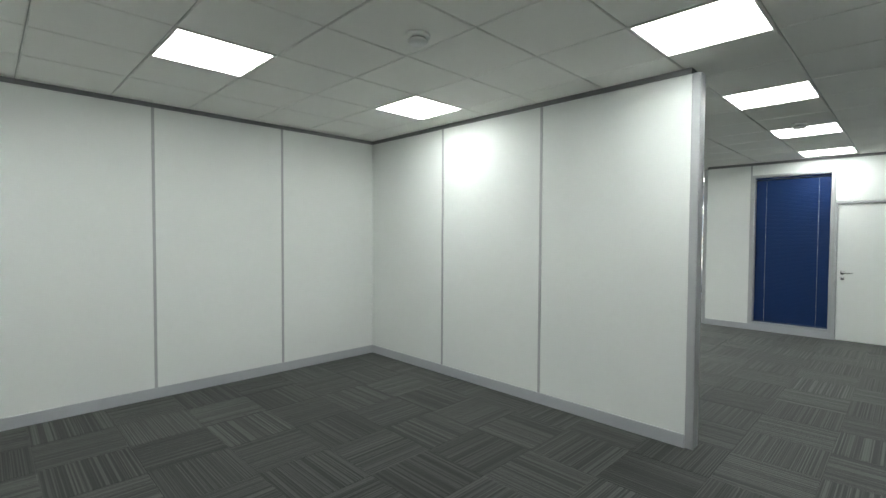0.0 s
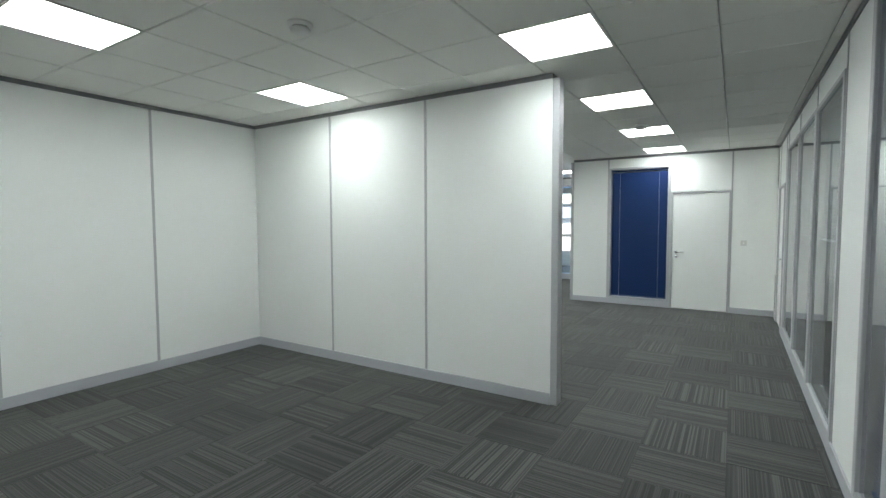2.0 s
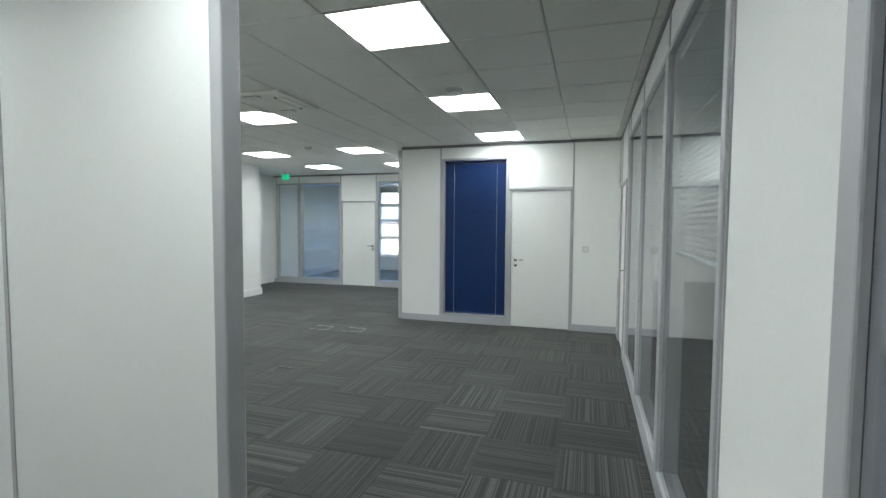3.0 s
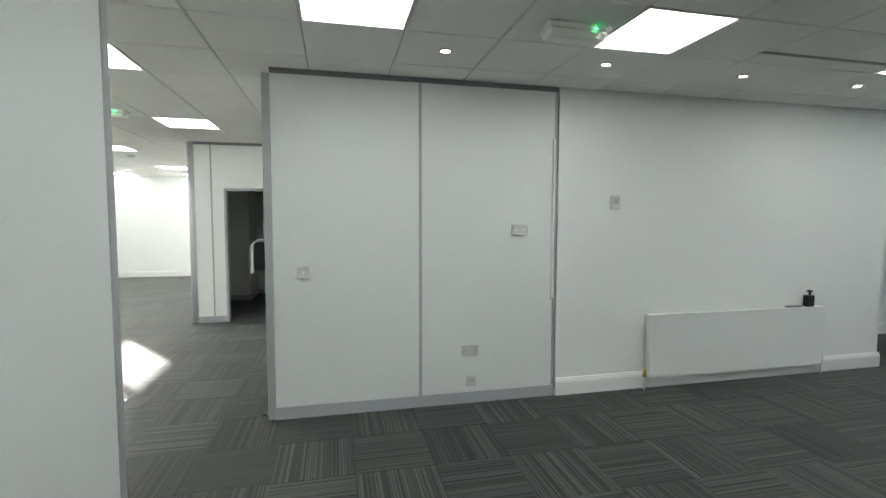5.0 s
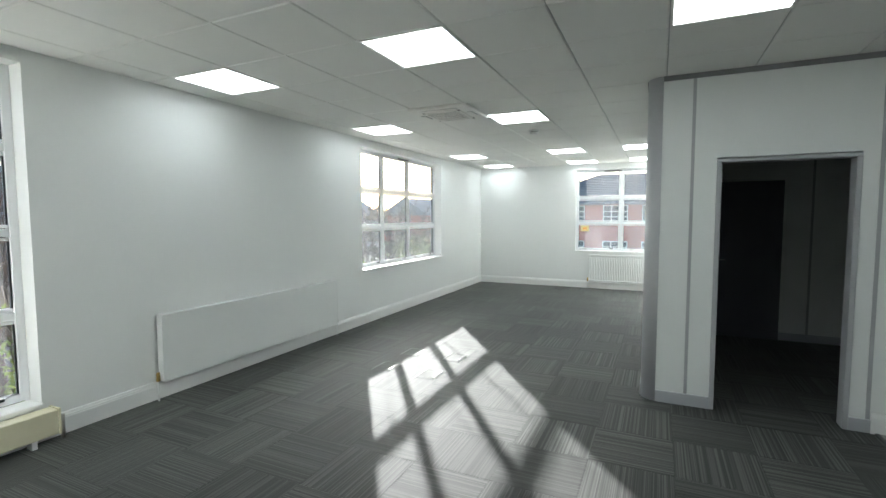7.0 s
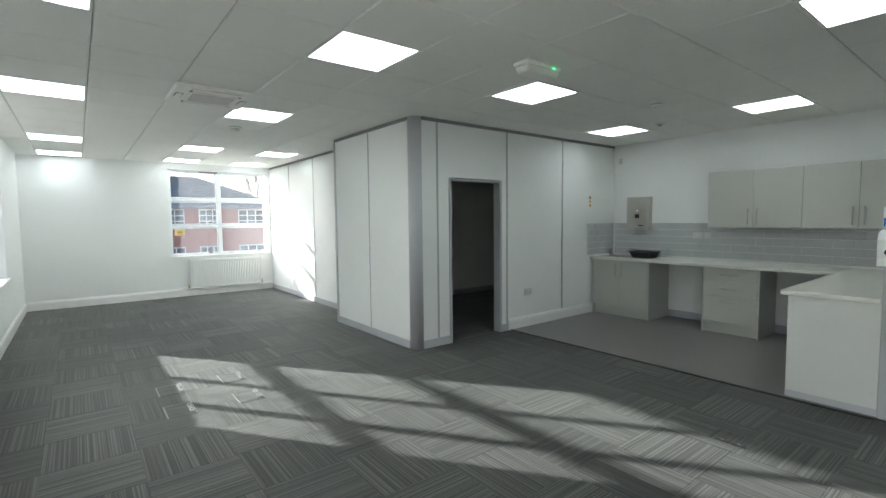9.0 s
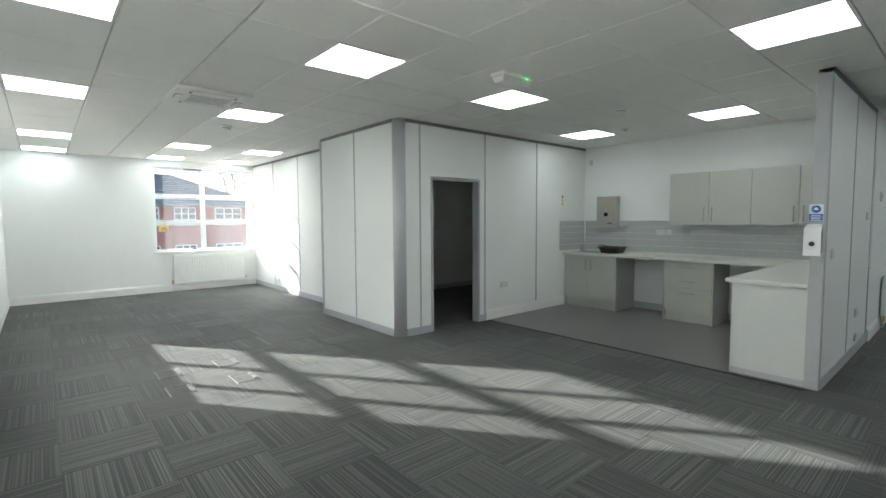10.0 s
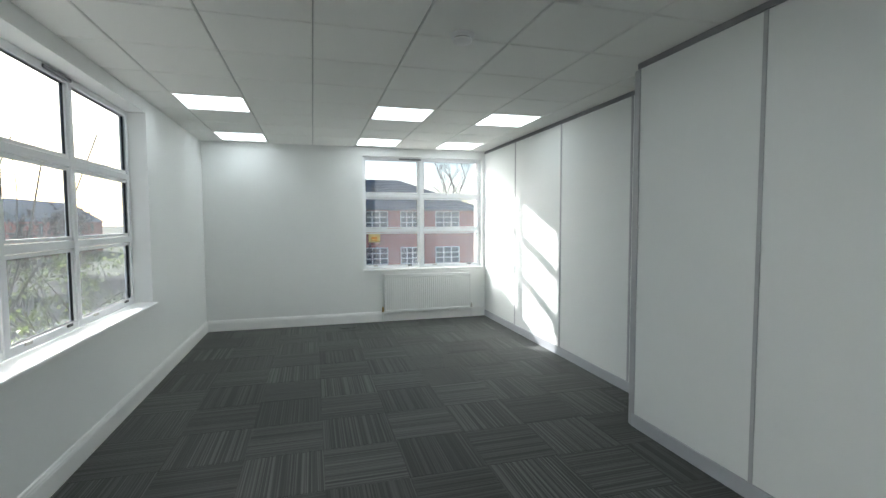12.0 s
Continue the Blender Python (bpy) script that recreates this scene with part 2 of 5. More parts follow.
def tube(points, r, sides=8, r1=None):
    """A round bar along points, tapering from r to r1."""
    bm = bmesh.new()
    rings, pts = [], [Vector(p) for p in points]
    for i, p in enumerate(pts):
        d = (pts[min(i + 1, len(pts) - 1)] - pts[max(i - 1, 0)]).normalized()
        q = d.to_track_quat("Z", "Y")
        k = r if r1 is None else r + (r1 - r) * i / (len(pts) - 1)
        rings.append([bm.verts.new(p + q @ Vector((k * math.cos(a * math.tau / sides), k * math.sin(a * math.tau / sides), 0))) for a in range(sides)])
    for a, b in zip(rings, rings[1:]):
        for i in range(sides):
            bm.faces.new((a[i], a[(i + 1) % sides], b[(i + 1) % sides], b[i]))
    bm.faces.new(rings[0][::-1]); bm.faces.new(rings[-1])
    return bm


def lathe(profile, at, sides=24):
    """A turned body: profile of (radius, height) about the vertical through at."""
    bm = bmesh.new()
    rings = [[bm.verts.new((at[0] + r * math.cos(i * math.tau / sides), at[1] + r * math.sin(i * math.tau / sides), at[2] + z)) for i in range(sides)] for r, z in profile]
    for a, b in zip(rings, rings[1:]):
        for i in range(sides):
            bm.faces.new((a[i], a[(i + 1) % sides], b[(i + 1) % sides], b[i]))
    bm.faces.new(rings[0][::-1]); bm.faces.new(rings[-1])
    bmesh.ops.recalc_face_normals(bm, faces=bm.faces[:])
    return bm


def part(name, bm, mat, parent=None, label=""):
    me = bpy.data.meshes.new(name)
    bm.to_mesh(me); bm.free()
    me.materials.append(mat)
    ob = new(name, me)
    if parent:
        ob.parent = parent
    return tagged(ob, label) if label else ob


def smooth(ob):
    for p in ob.data.polygons:
        p.use_smooth = True
    return ob


def thing(name, label="", category="", group="", kind="", at=(0, 0, 0)):
    ob = new(name)
    ob.location = at
    return tagged(ob, label, category, group, kind)


def structure(name, label, category="wall"):
    return thing(name, label, category, kind="structure")


def flat_box(axis, a0, a1, c0, c1, z0, z1):
    """A box along the wall axis from a0 to a1, c0 to c1 across it."""
    return (a0, a1, c0, c1, z0, z1) if axis == "x" else (c0, c1, a0, a1, z0, z1)


H = 2.69          # ceiling height


def partition(name, label, axis, c0, c1, a0, a1, joints, skip=(), head=H, posts=()):
    """Demountable partition: vinyl panels between grey joint strips, with grey skirting and a dark head track.
    skip: stretches (from, to, sill, top) that are open or hold glazing or a door."""
    w = structure(name, label)
    m0, m1 = min(c0, c1), max(c0, c1)
    edges = sorted([a0, *joints, a1, *[e for s in skip for e in s[:2]]])
    edges = [e for i, e in enumerate(edges) if i == 0 or e - edges[i - 1] > 0.01]
    for lo, hi in zip(edges, edges[1:]):
        mid = (lo + hi) / 2
        gap = [s for s in skip if s[0] - 0.001 < mid < s[1] + 0.001]
        lo2, hi2 = lo + (0.012 if lo in joints else 0), hi - (0.012 if hi in joints else 0)
        if not gap:
            part("panel", boxes(flat_box(axis, lo2, hi2, m0 + 0.006, m1 - 0.006, 0.0, head)), PANEL, w)
            part("skirting", boxes(flat_box(axis, lo, hi, m0 - 0.008, m1 + 0.008, 0.0, 0.095)), PALE_GREY, w)
        else:
            if gap[0][3] < head - 0.05:
                part("panel", boxes(flat_box(axis, lo2, hi2, m0 + 0.006, m1 - 0.006, gap[0][3], head)), PANEL, w)
            if gap[0][2] > 0.02:
                part("skirting", boxes(flat_box(axis, lo, hi, m0 - 0.008, m1 + 0.008, 0.0, gap[0][2])), PALE_GREY, w)
    for j in joints:
        part("joint_strip", boxes(flat_box(axis, j - 0.012, j + 0.012, m0, m1, 0.096, head - 0.041)), GREY, w)
    for j in posts:
        part("end_post", rounded(*flat_box(axis, j - 0.03, j + 0.03, m0 - 0.003, m1 + 0.003, 0.0, head - 0.041), 0.008), GREY, w)
    part("head_track", boxes(flat_box(axis, a0, a1, m0 - 0.006, m1 + 0.006, head - 0.04, head - 0.001)), DARK_GREY, w)
    return w


def door_frame(w, axis, c0, c1, a0, a1, top, width=0.05):
    for lo, hi in ((a0, a0 + width), (a1 - width, a1)):
        part("door_jamb", rounded(*flat_box(axis, lo, hi, c0 - 0.012, c1 + 0.012, 0.0, top), 0.006), GREY, w)
    part("door_head", rounded(*flat_box(axis, a0, a1, c0 - 0.014, c1 + 0.014, top, top + width * 0.8), 0.006), GREY, w)


def lever(parent, axis, a, c, z, out, run):
    """A chrome lever handle on a round rose with an escutcheon below."""
    p = lambda u, v, h: (a + u, c + v * out, h) if axis == "x" else (c + v * out, a + u, h)
    smooth(part("handle", tube([p(0, 0.0, z), p(0, 0.045, z), p(run * 0.03, 0.055, z), p(run * 0.12, 0.055, z)], 0.009, 8), CHROME, parent, "chrome lever handle"))
    smooth(part("rose", tube([p(0, 0, z), p(0, 0.01, z)], 0.026, 16), CHROME, parent))
    smooth(part("escutcheon", tube([p(0, 0, z - 0.08), p(0, 0.008, z - 0.08)], 0.024, 16), CHROME, parent))


def blind(name, label, axis, c, a0, a1, z0, z1, mat, tilt, pitch=0.026):
    """Venetian blind: head rail, bottom rail, cords and single slats."""
    t = thing(name, label, "blind", "office blinds", at=(0, 0, 0))
    part("head_rail", rounded(*flat_box(axis, a0, a1, c - 0.014, c + 0.014, z1 - 0.03, z1), 0.003), mat, t)
    part("bottom_rail", rounded(*flat_box(axis, a0, a1, c - 0.012, c + 0.012, z0, z0 + 0.014), 0.003), mat, t)
    for k in (0.15, 0.85):
        a = a0 + (a1 - a0) * k
        part("cord", boxes(flat_box(axis, a - 0.0012, a + 0.0012, c - 0.001, c + 0.001, z0, z1)), WHITE_PLASTIC, t)
    bm = bmesh.new()
    half, ct, st = 0.0125, math.cos(tilt), math.sin(tilt)
    rows = []
    for i in range(4):
        u = -half + 2 * half * i / 3
        h = 0.002 * (1 - (u / half) ** 2)
        uu, zz = u * ct - h * st, u * st + h * ct
        rows.append([bm.verts.new((a, uu, zz) if axis == "x" else (uu, a, zz)) for a in (a0 + 0.004, a1 - 0.004)])
    for p, q in zip(rows, rows[1:]):
        bm.faces.new((p[0], p[1], q[1], q[0]))
    me = bpy.data.meshes.new("slat")
    bm.to_mesh(me); bm.free(); me.materials.append(mat)
    z = z0 + 0.03
    while z < z1 - 0.04:
        s = new("slat", me)
        s.parent = t
        s.location = (0, c, z) if axis == "x" else (c, 0, z)
        z += pitch
    return t


def glazing(name, label, axis, c0, c1, a0, a1, z0, z1, glass, fw=0.05, mat=GREY):
    """An internal glazed screen: four frame members and one pane."""
    w = structure(name, label, "window")
    part("window_frame", rounded(*flat_box(axis, a0, a0 + fw, c0 - 0.01, c1 + 0.01, z0, z1), 0.006), mat, w)
    part("window_frame", rounded(*flat_box(axis, a1 - fw, a1, c0 - 0.01, c1 + 0.01, z0, z1), 0.006), mat, w)
    part("window_frame", rounded(*flat_box(axis, a0 + fw, a1 - fw, c0 - 0.01, c1 + 0.01, z1 - fw * 0.7, z1), 0.006), mat, w)
    part("window_frame", rounded(*flat_box(axis, a0 + fw, a1 - fw, c0 - 0.01, c1 + 0.01, z0, z0 + fw * 0.7), 0.006), mat, w)
    m = c1 - 0.012
    pane = part("pane", boxes(flat_box(axis, a0 + fw, a1 - fw, m - 0.003, m + 0.003, z0 + fw * 0.7, z1 - fw * 0.7)), glass, w)
    pane.visible_shadow = False
    return w


def skirting_board(name, axis, c, out, a0, a1):
    """Moulded white skirting: a board with a stepped, rounded top."""
    prof = [(0, 0), (0.020, 0), (0.020, 0.115), (0.017, 0.122), (0.017, 0.130), (0.012, 0.138), (0.009, 0.150), (0, 0.155)]
    bm = bmesh.new()
    ends = []
    for a in (a0, a1):
        ends.append([bm.verts.new((a, c + out * u, z) if axis == "x" else (c + out * u, a, z)) for u, z in prof])
    n = len(prof)
    for i in range(n):
        bm.faces.new((ends[0][i], ends[0][(i + 1) % n], ends[1][(i + 1) % n], ends[1][i]))
    bm.faces.new(ends[0]); bm.faces.new(ends[1][::-1])
    bmesh.ops.recalc_face_normals(bm, faces=bm.faces[:])
    return tagged(part(name, bm, GLOSS), "white gloss moulded skirting board", "skirting", kind="structure")


def plaster_wall(name, label, axis, c0, c1, a0, a1, holes=(), z1=H + 0.15, mat=PLASTER):
    """Solid wall with rectangular openings right through it. holes: (from, to, sill, head), in order."""
    bm, at = bmesh.new(), a0
    for lo, hi, sill, top in holes:
        box(bm, *flat_box(axis, at, lo, c0, c1, 0, z1))
        if sill > 0:
            box(bm, *flat_box(axis, lo, hi, c0, c1, 0, sill))
        box(bm, *flat_box(axis, lo, hi, c0, c1, top, z1))
        at = hi
    box(bm, *flat_box(axis, at, a1, c0, c1, 0, z1))
    return tagged(part(name, bm, mat), label, "wall", kind="structure")


def outer_window(name, label, axis, c, out, a_lines, z_lines, sill_to, fw=0.055):
    """White casement window: outer frame, mullions, transoms, sashes, panes, stays, trickle vent and inner sill."""
    w = structure(name, label, "window")
    a0, a1, z0, z1 = a_lines[0], a_lines[-1], z_lines[0], z_lines[-1]
    c0, c1 = sorted((c, c + out * 0.06))
    for k, a in enumerate(a_lines):
        lo = a if k == 0 else (a - fw if k == len(a_lines) - 1 else a - fw / 2)
        part("mullion", rounded(*flat_box(axis, lo, lo + fw, c0, c1, z0, z1), 0.005), UPVC, w)
    for k, z in enumerate(z_lines):
        lo = z if k == 0 else (z - fw if k == len(z_lines) - 1 else z - fw / 2)
        for b0, b1 in zip(a_lines, a_lines[1:]):
            part("transom", rounded(*flat_box(axis, b0 + fw * 0.5, b1 - fw * 0.5, c0 + 0.003, c1 - 0.003, lo, lo + fw), 0.005), UPVC, w)
    for b0, b1 in zip(a_lines, a_lines[1:]):
        for y0, y1 in zip(z_lines, z_lines[1:]):
            x0, x1, s = b0 + fw * 0.6, b1 - fw * 0.6, 0.022
            q0, q1 = y0 + fw * 0.6, y1 - fw * 0.6
            sash = part("sash", boxes(flat_box(axis, x0, x0 + s, c0 + 0.012, c1 - 0.012, q0, q1), flat_box(axis, x1 - s, x1, c0 + 0.012, c1 - 0.012, q0, q1),
                                      flat_box(axis, x0 + s, x1 - s, c0 + 0.012, c1 - 0.012, q0, q0 + s), flat_box(axis, x0 + s, x1 - s, c0 + 0.012, c1 - 0.012, q1 - s, q1)), UPVC, w)
            part("gasket", boxes(flat_box(axis, x0 + s, x0 + s + 0.005, c0 + 0.02, c1 - 0.02, q0 + s, q1 - s), flat_box(axis, x1 - s - 0.005, x1 - s, c0 + 0.02, c1 - 0.02, q0 + s, q1 - s)), BLACK_PLASTIC, sash)
            m = (c0 + c1) / 2
            pane = part("pane", boxes(flat_box(axis, x0 + s, x1 - s, m - 0.003, m + 0.003, q0 + s, q1 - s)), GLASS, w)
            pane.visible_shadow = False
        ins = c - out * 0.012
        for k in (0.22, 0.8):
            a = b0 + (b1 - b0) * k
            part("window_catch", rounded(*flat_box(axis, a - 0.035, a + 0.035, min(ins, c), max(ins, c), z0 + 0.035, z0 + 0.055), 0.004), BLACK_PLASTIC if k > 0.5 else STEEL, w)
    mid = a_lines[len(a_lines) // 2] - 0.35
    ins = c - out * 0.015
    part("trickle_vent", rounded(*flat_box(axis, mid, mid + 0.35, min(ins, c), max(ins, c), z1 - 0.04, z1 - 0.015), 0.004), DARK_GREY, w)
    s0, s1 = sorted((c, sill_to))
    part("window_sill", rounded(*flat_box(axis, a0 + 0.001, a1 - 0.001, s0, s1, z0 - 0.03, z0), 0.008), GLOSS, w)
    return w


# ---- ground, floor, ceiling ----
GZ = -3.4
ground = tagged(part("ground", boxes((-900, 900, -900, 900, GZ - 0.5, GZ)), GRASS), "rough grass ground around the office block", "ground", kind="structure")
tagged(part("car_park", boxes((-40, -13, -20, 60, GZ, GZ + 0.03)), ASPHALT), "worn grey asphalt car park", "road", kind="structure")
tagged(part("car_park", boxes((-40, 60, 24, 42, GZ + 0.001, GZ + 0.035)), ASPHALT), "worn grey asphalt access road", "road", kind="structure")

X0, X1, Y0, Y1 = -5.95, 12.0, -5.0, 16.1       # the storey's outline
floor = tagged(part("floor", boxes((X0, X1, Y0, Y1, -0.3, -0.008)), BACKING), "dark grey striped carpet tiles laid quarter-turned", "floor", kind="structure")
tagged(part("building_base", boxes((X0, X1, Y0, Y1, GZ, -0.301)), BRICK), "brick lower storey under the office", "wall", kind="structure")
tagged(part("roof_slab", boxes((X0, X1, Y0, Y1, H + 0.15, H + 0.45)), PLASTER), "flat slab closing the storey above the ceiling", "roof", kind="structure")

PX, PY, GX, GY = 0.605, 0.602, -3.475, 7.13     # ceiling grid pitch and a node of it
# the last two are unseen, added to brighten the small offices and open door
LIGHTS = [(-2.5, 1.5), (-2.5, 5.5), (-2.5, 10.5), (-2.5, 13.5), (0.5, 1.5), (0.5, 5.5), (0.5, 10.5), (0.5, 13.5), (2.5, 10.5), (2.5, 13.5),
          (3.5, 1.5), (3.5, -2.5), (-2.5, -2.5), (0.5, -2.5), (7.5, 2.5), (7.5, -0.5), (6.5, -4.5), (9.5, -4.5), (6.5, -7.5), (9.5, -7.5),
          (13.5, -4.5), (16.5, -4.5), (13.5, -7.5), (16.5, -7.5), (3.5, -11.5), (6.5, -11.5), (9.5, -11.5), (12.5, -11.5), (0.5, -11.5),
          (-2.5, -7.5), (0.5, -7.5), (3.5, -7.5), (21.5, -4.5), (-1.5, -15.5), (7.5, -16.5)]
CASSETTES = [(-0.5, 4.5), (8.5, -8.5)]


def cell(i, j):
    return GX + i * PX, GY + j * PY


def make_ceiling():
    bm = bmesh.new()
    taken = {(math.floor(i), math.floor(j)) for i, j in LIGHTS + CASSETTES}
    box(bm, X0 + 0.35, X1 - 0.3, Y0 + 0.2, Y1 - 0.35, H + 0.012, H + 0.06)
    g = 0.0035
    for i in range(-5, 26):
        for j in range(-21, 16):
            if (i, j) in taken:
                continue
            x, y = GX + i * PX, GY + j * PY
            x0, x1, y0, y1 = max(x + g, X0 + 0.36), min(x + PX - g, X1 - 0.31), max(y + g, Y0 + 0.21), min(y + PY - g, Y1 - 0.36)
            if x1 - x0 < 0.03 or y1 - y0 < 0.03:
                continue
            b = 0.006
            lo = [bm.verts.new(v) for v in ((x0 + b, y0 + b, H), (x1 - b, y0 + b, H), (x1 - b, y1 - b, H), (x0 + b, y1 - b, H))]
            hi = [bm.verts.new(v) for v in ((x0, y0, H + 0.006), (x1, y0, H + 0.006), (x1, y1, H + 0.006), (x0, y1, H + 0.006))]
            top = [bm.verts.new(v.co + Vector((0, 0, 0.005))) for v in hi]
            bm.faces.new(lo[::-1])
            for k in range(4):
                bm.faces.new((lo[k], lo[(k + 1) % 4], hi[(k + 1) % 4], hi[k]))
                bm.faces.new((hi[k], hi[(k + 1) % 4], top[(k + 1) % 4], top[k]))
    ob = part("ceiling", bm, TILE)
    ob.data.materials.append(GRID)
    for p in ob.data.polygons[:6]:
        p.material_index = 1
    return tagged(ob, "off-white suspended ceiling of square mineral tiles", "ceiling", kind="structure")


make_ceiling()


def ceiling_light():
    t = thing("ceiling_light", "lit square white LED panel set flush in the ceiling", "ceiling light", "ceiling light panels", at=(*cell(*LIGHTS[0]), H))
    a, b = PX / 2 - 0.003, PY / 2 - 0.003
    f = 0.016
    part("frame", boxes((-a, a, -b, -b + f, -0.004, 0.011), (-a, a, b - f, b, -0.004, 0.011), (-a, -a + f, -b + f, b - f, -0.004, 0.011), (a - f, a, -b + f, b - f, -0.004, 0.011)), LAMP_RIM, t)
    part("diffuser", boxes((-a + f, a - f, -b + f, b - f, 0.0, 0.011)), DIFFUSER, t)
    return t


first = ceiling_light()
for i, j in LIGHTS[1:]:
    copy_thing(first, pose(*cell(i, j), H))


def ring(x0, x1, y0, y1, z0, z1, w):
    """A flat rectangular frame of width w."""
    return boxes((x0, x1, y0, y0 + w, z0, z1), (x0, x1, y1 - w, y1, z0, z1), (x0, x0 + w, y0 + w, y1 - w, z0, z1), (x1 - w, x1, y0 + w, y1 - w, z0, z1))


def cassette(i, j):
    x, y = cell(i, j)
    t = thing("air_conditioner", "cream ceiling cassette with a dark slatted intake grille", "air conditioner", "ceiling cassettes", at=(x, y, H))
    part("panel", rounded(-0.33, 0.33, -0.33, 0.33, -0.035, 0.0, 0.014, 3), LAMP_RIM, t)
    part("intake", boxes((-0.185, 0.185, -0.17, 0.17, -0.0385, -0.0355)), BLACK_PLASTIC, t, "dark recessed air intake")
    part("grille_frame", ring(-0.205, 0.205, -0.19, 0.19, -0.044, -0.0355, 0.02), LAMP_RIM, t)
    for k in range(22):
        u = -0.178 + k * 0.01695
        part("slat", boxes((u - 0.0038, u + 0.0038, -0.17, 0.17, -0.043, -0.039)), LAMP_RIM, t)
    for s in (-1, 1):
        part("louvre_gap", boxes((-0.2, 0.2, s * 0.255 - 0.033, s * 0.255 + 0.033, -0.0375, -0.0355)), GRID, t)
        part("louvre", rounded(-0.196, 0.196, s * 0.255 - 0.03, s * 0.255 + 0.03, -0.042, -0.0378, 0.002), LAMP_RIM, t)
        part("end_cover_gap", boxes((s * 0.268 - 0.031, s * 0.268 + 0.031, -0.082, 0.082, -0.0375, -0.0355)), BLACK_PLASTIC, t)
        part("end_cover", rounded(s * 0.268 - 0.026, s * 0.268 + 0.026, -0.077, 0.077, -0.041, -0.0378, 0.002), LAMP_RIM, t)
        for u in (-0.2, 0.2):
            part("catch", rounded(u - 0.012, u + 0.012, s * 0.205 - 0.007, s * 0.205 + 0.007, -0.044, -0.0356, 0.002), BLACK_PLASTIC, t)


for c in CASSETTES:
    cassette(*c)


def smoke_detector(x, y, label="white round smoke detector on the ceiling", k=1.35):
    t = thing("smoke_detector", label, "smoke detector", "smoke detectors", at=(x, y, H))
    smooth(part("base", lathe([(0.055 * k, 0.0), (0.055 * k, -0.016), (0.048 * k, -0.02)], (0, 0, 0)), WHITE_PLASTIC, t))
    part("vent_gap", lathe([(0.036 * k, -0.02), (0.036 * k, -0.032)], (0, 0, 0)), GRID, t)
    smooth(part("head", lathe([(0.044 * k, -0.032), (0.044 * k, -0.042), (0.036 * k, -0.052), (0.012, -0.055)], (0, 0, 0)), WHITE_PLASTIC, t))


for x, y in ((-3.2, 11.28), (-2.43, 1.42), (1.8, 0.2), (4.17, 3.27), (-0.09, 7.5)):
    smoke_detector(x, y)
t = thing("ceiling_sensor", "small white round sensor in the kitchen ceiling", "sensor", at=(1.04, 8.04, H))
smooth(part("rim", lathe([(0.06, 0), (0.055, -0.012), (0.03, -0.014)], (0, 0, 0)), WHITE_PLASTIC, t))
smooth(part("lens", lathe([(0.03, -0.014), (0.022, -0.026), (0.008, -0.03)], (0, 0, 0), 16), GRID, t))


def emergency_light(x, y, turn):
    t = thing("emergency_light", "white surface emergency light on the ceiling", "emergency light", "emergency lights", at=(x, y, H))
    t.rotation_euler[2] = turn
    part("body", rounded(-0.19, 0.19, -0.075, 0.075, -0.03, 0.0, 0.008), LAMP_RIM, t)
    bm = boxes((-0.185, 0.185, -0.07, 0.07, -0.085, -0.0305))
    for v in bm.verts:
        if v.co.z < -0.06:
            v.co.x *= 0.93
            v.co.y *= 0.72
    bmesh.ops.bevel(bm, geom=bm.edges[:], offset=0.014, segments=3, affect="EDGES", profile=0.5)
    part("diffuser", bm, LAMP_RIM, t, "frosted white cover")
    smooth(part("indicator", lathe([(0.006, -0.03), (0.006, -0.026)], (0.10, -0.079, 0), 8), GREEN_LED, t, "green indicator lamp"))
    return t


emergency_light(-1.97, 7.47, radians(0))
emergency_light(1.72, 4.46, radians(0))

for x in (1.07, 2.27, 3.47, 4.63):
    t = thing("downlight", "small recessed spot lamp with a steel ring", "downlight", "spot lamps along the wall", at=(x, 5.0, H))
    smooth(part("ring", lathe([(0.045, 0), (0.045, -0.006), (0.032, -0.008), (0.030, -0.003)], (0, 0, 0)), STEEL, t))
    part("lamp", lathe([(0.028, -0.0045), (0.028, -0.0035)], (0, 0, 0), 16), HALOGEN, t)
t = thing("slot_diffuser", "dark linear air slot in the ceiling", "vent", at=(3.7, 4.53, H))
part("slot", boxes((-0.55, 0.55, -0.012, 0.012, -0.004, 0.0)), DARK_GREY, t)
part("flange", boxes((-0.56, 0.56, 0.013, 0.025, -0.005, 0.0)), GRID, t)
t = thing("exit_sign", "green lit emergency exit sign hung from the ceiling", "exit sign", at=(7.3, 5.95, H))
part("housing", rounded(-0.02, 0.02, -0.11, 0.11, -0.04, 0.0, 0.004), WHITE_PLASTIC, t)
part("sign_plate", boxes((-0.006, 0.006, -0.105, 0.105, -0.16, -0.041)), GREEN_SIGN, t)
part("arrow", boxes((-0.0085, -0.0065, 0.015, 0.075, -0.108, -0.09)), WHITE_PLASTIC, t)

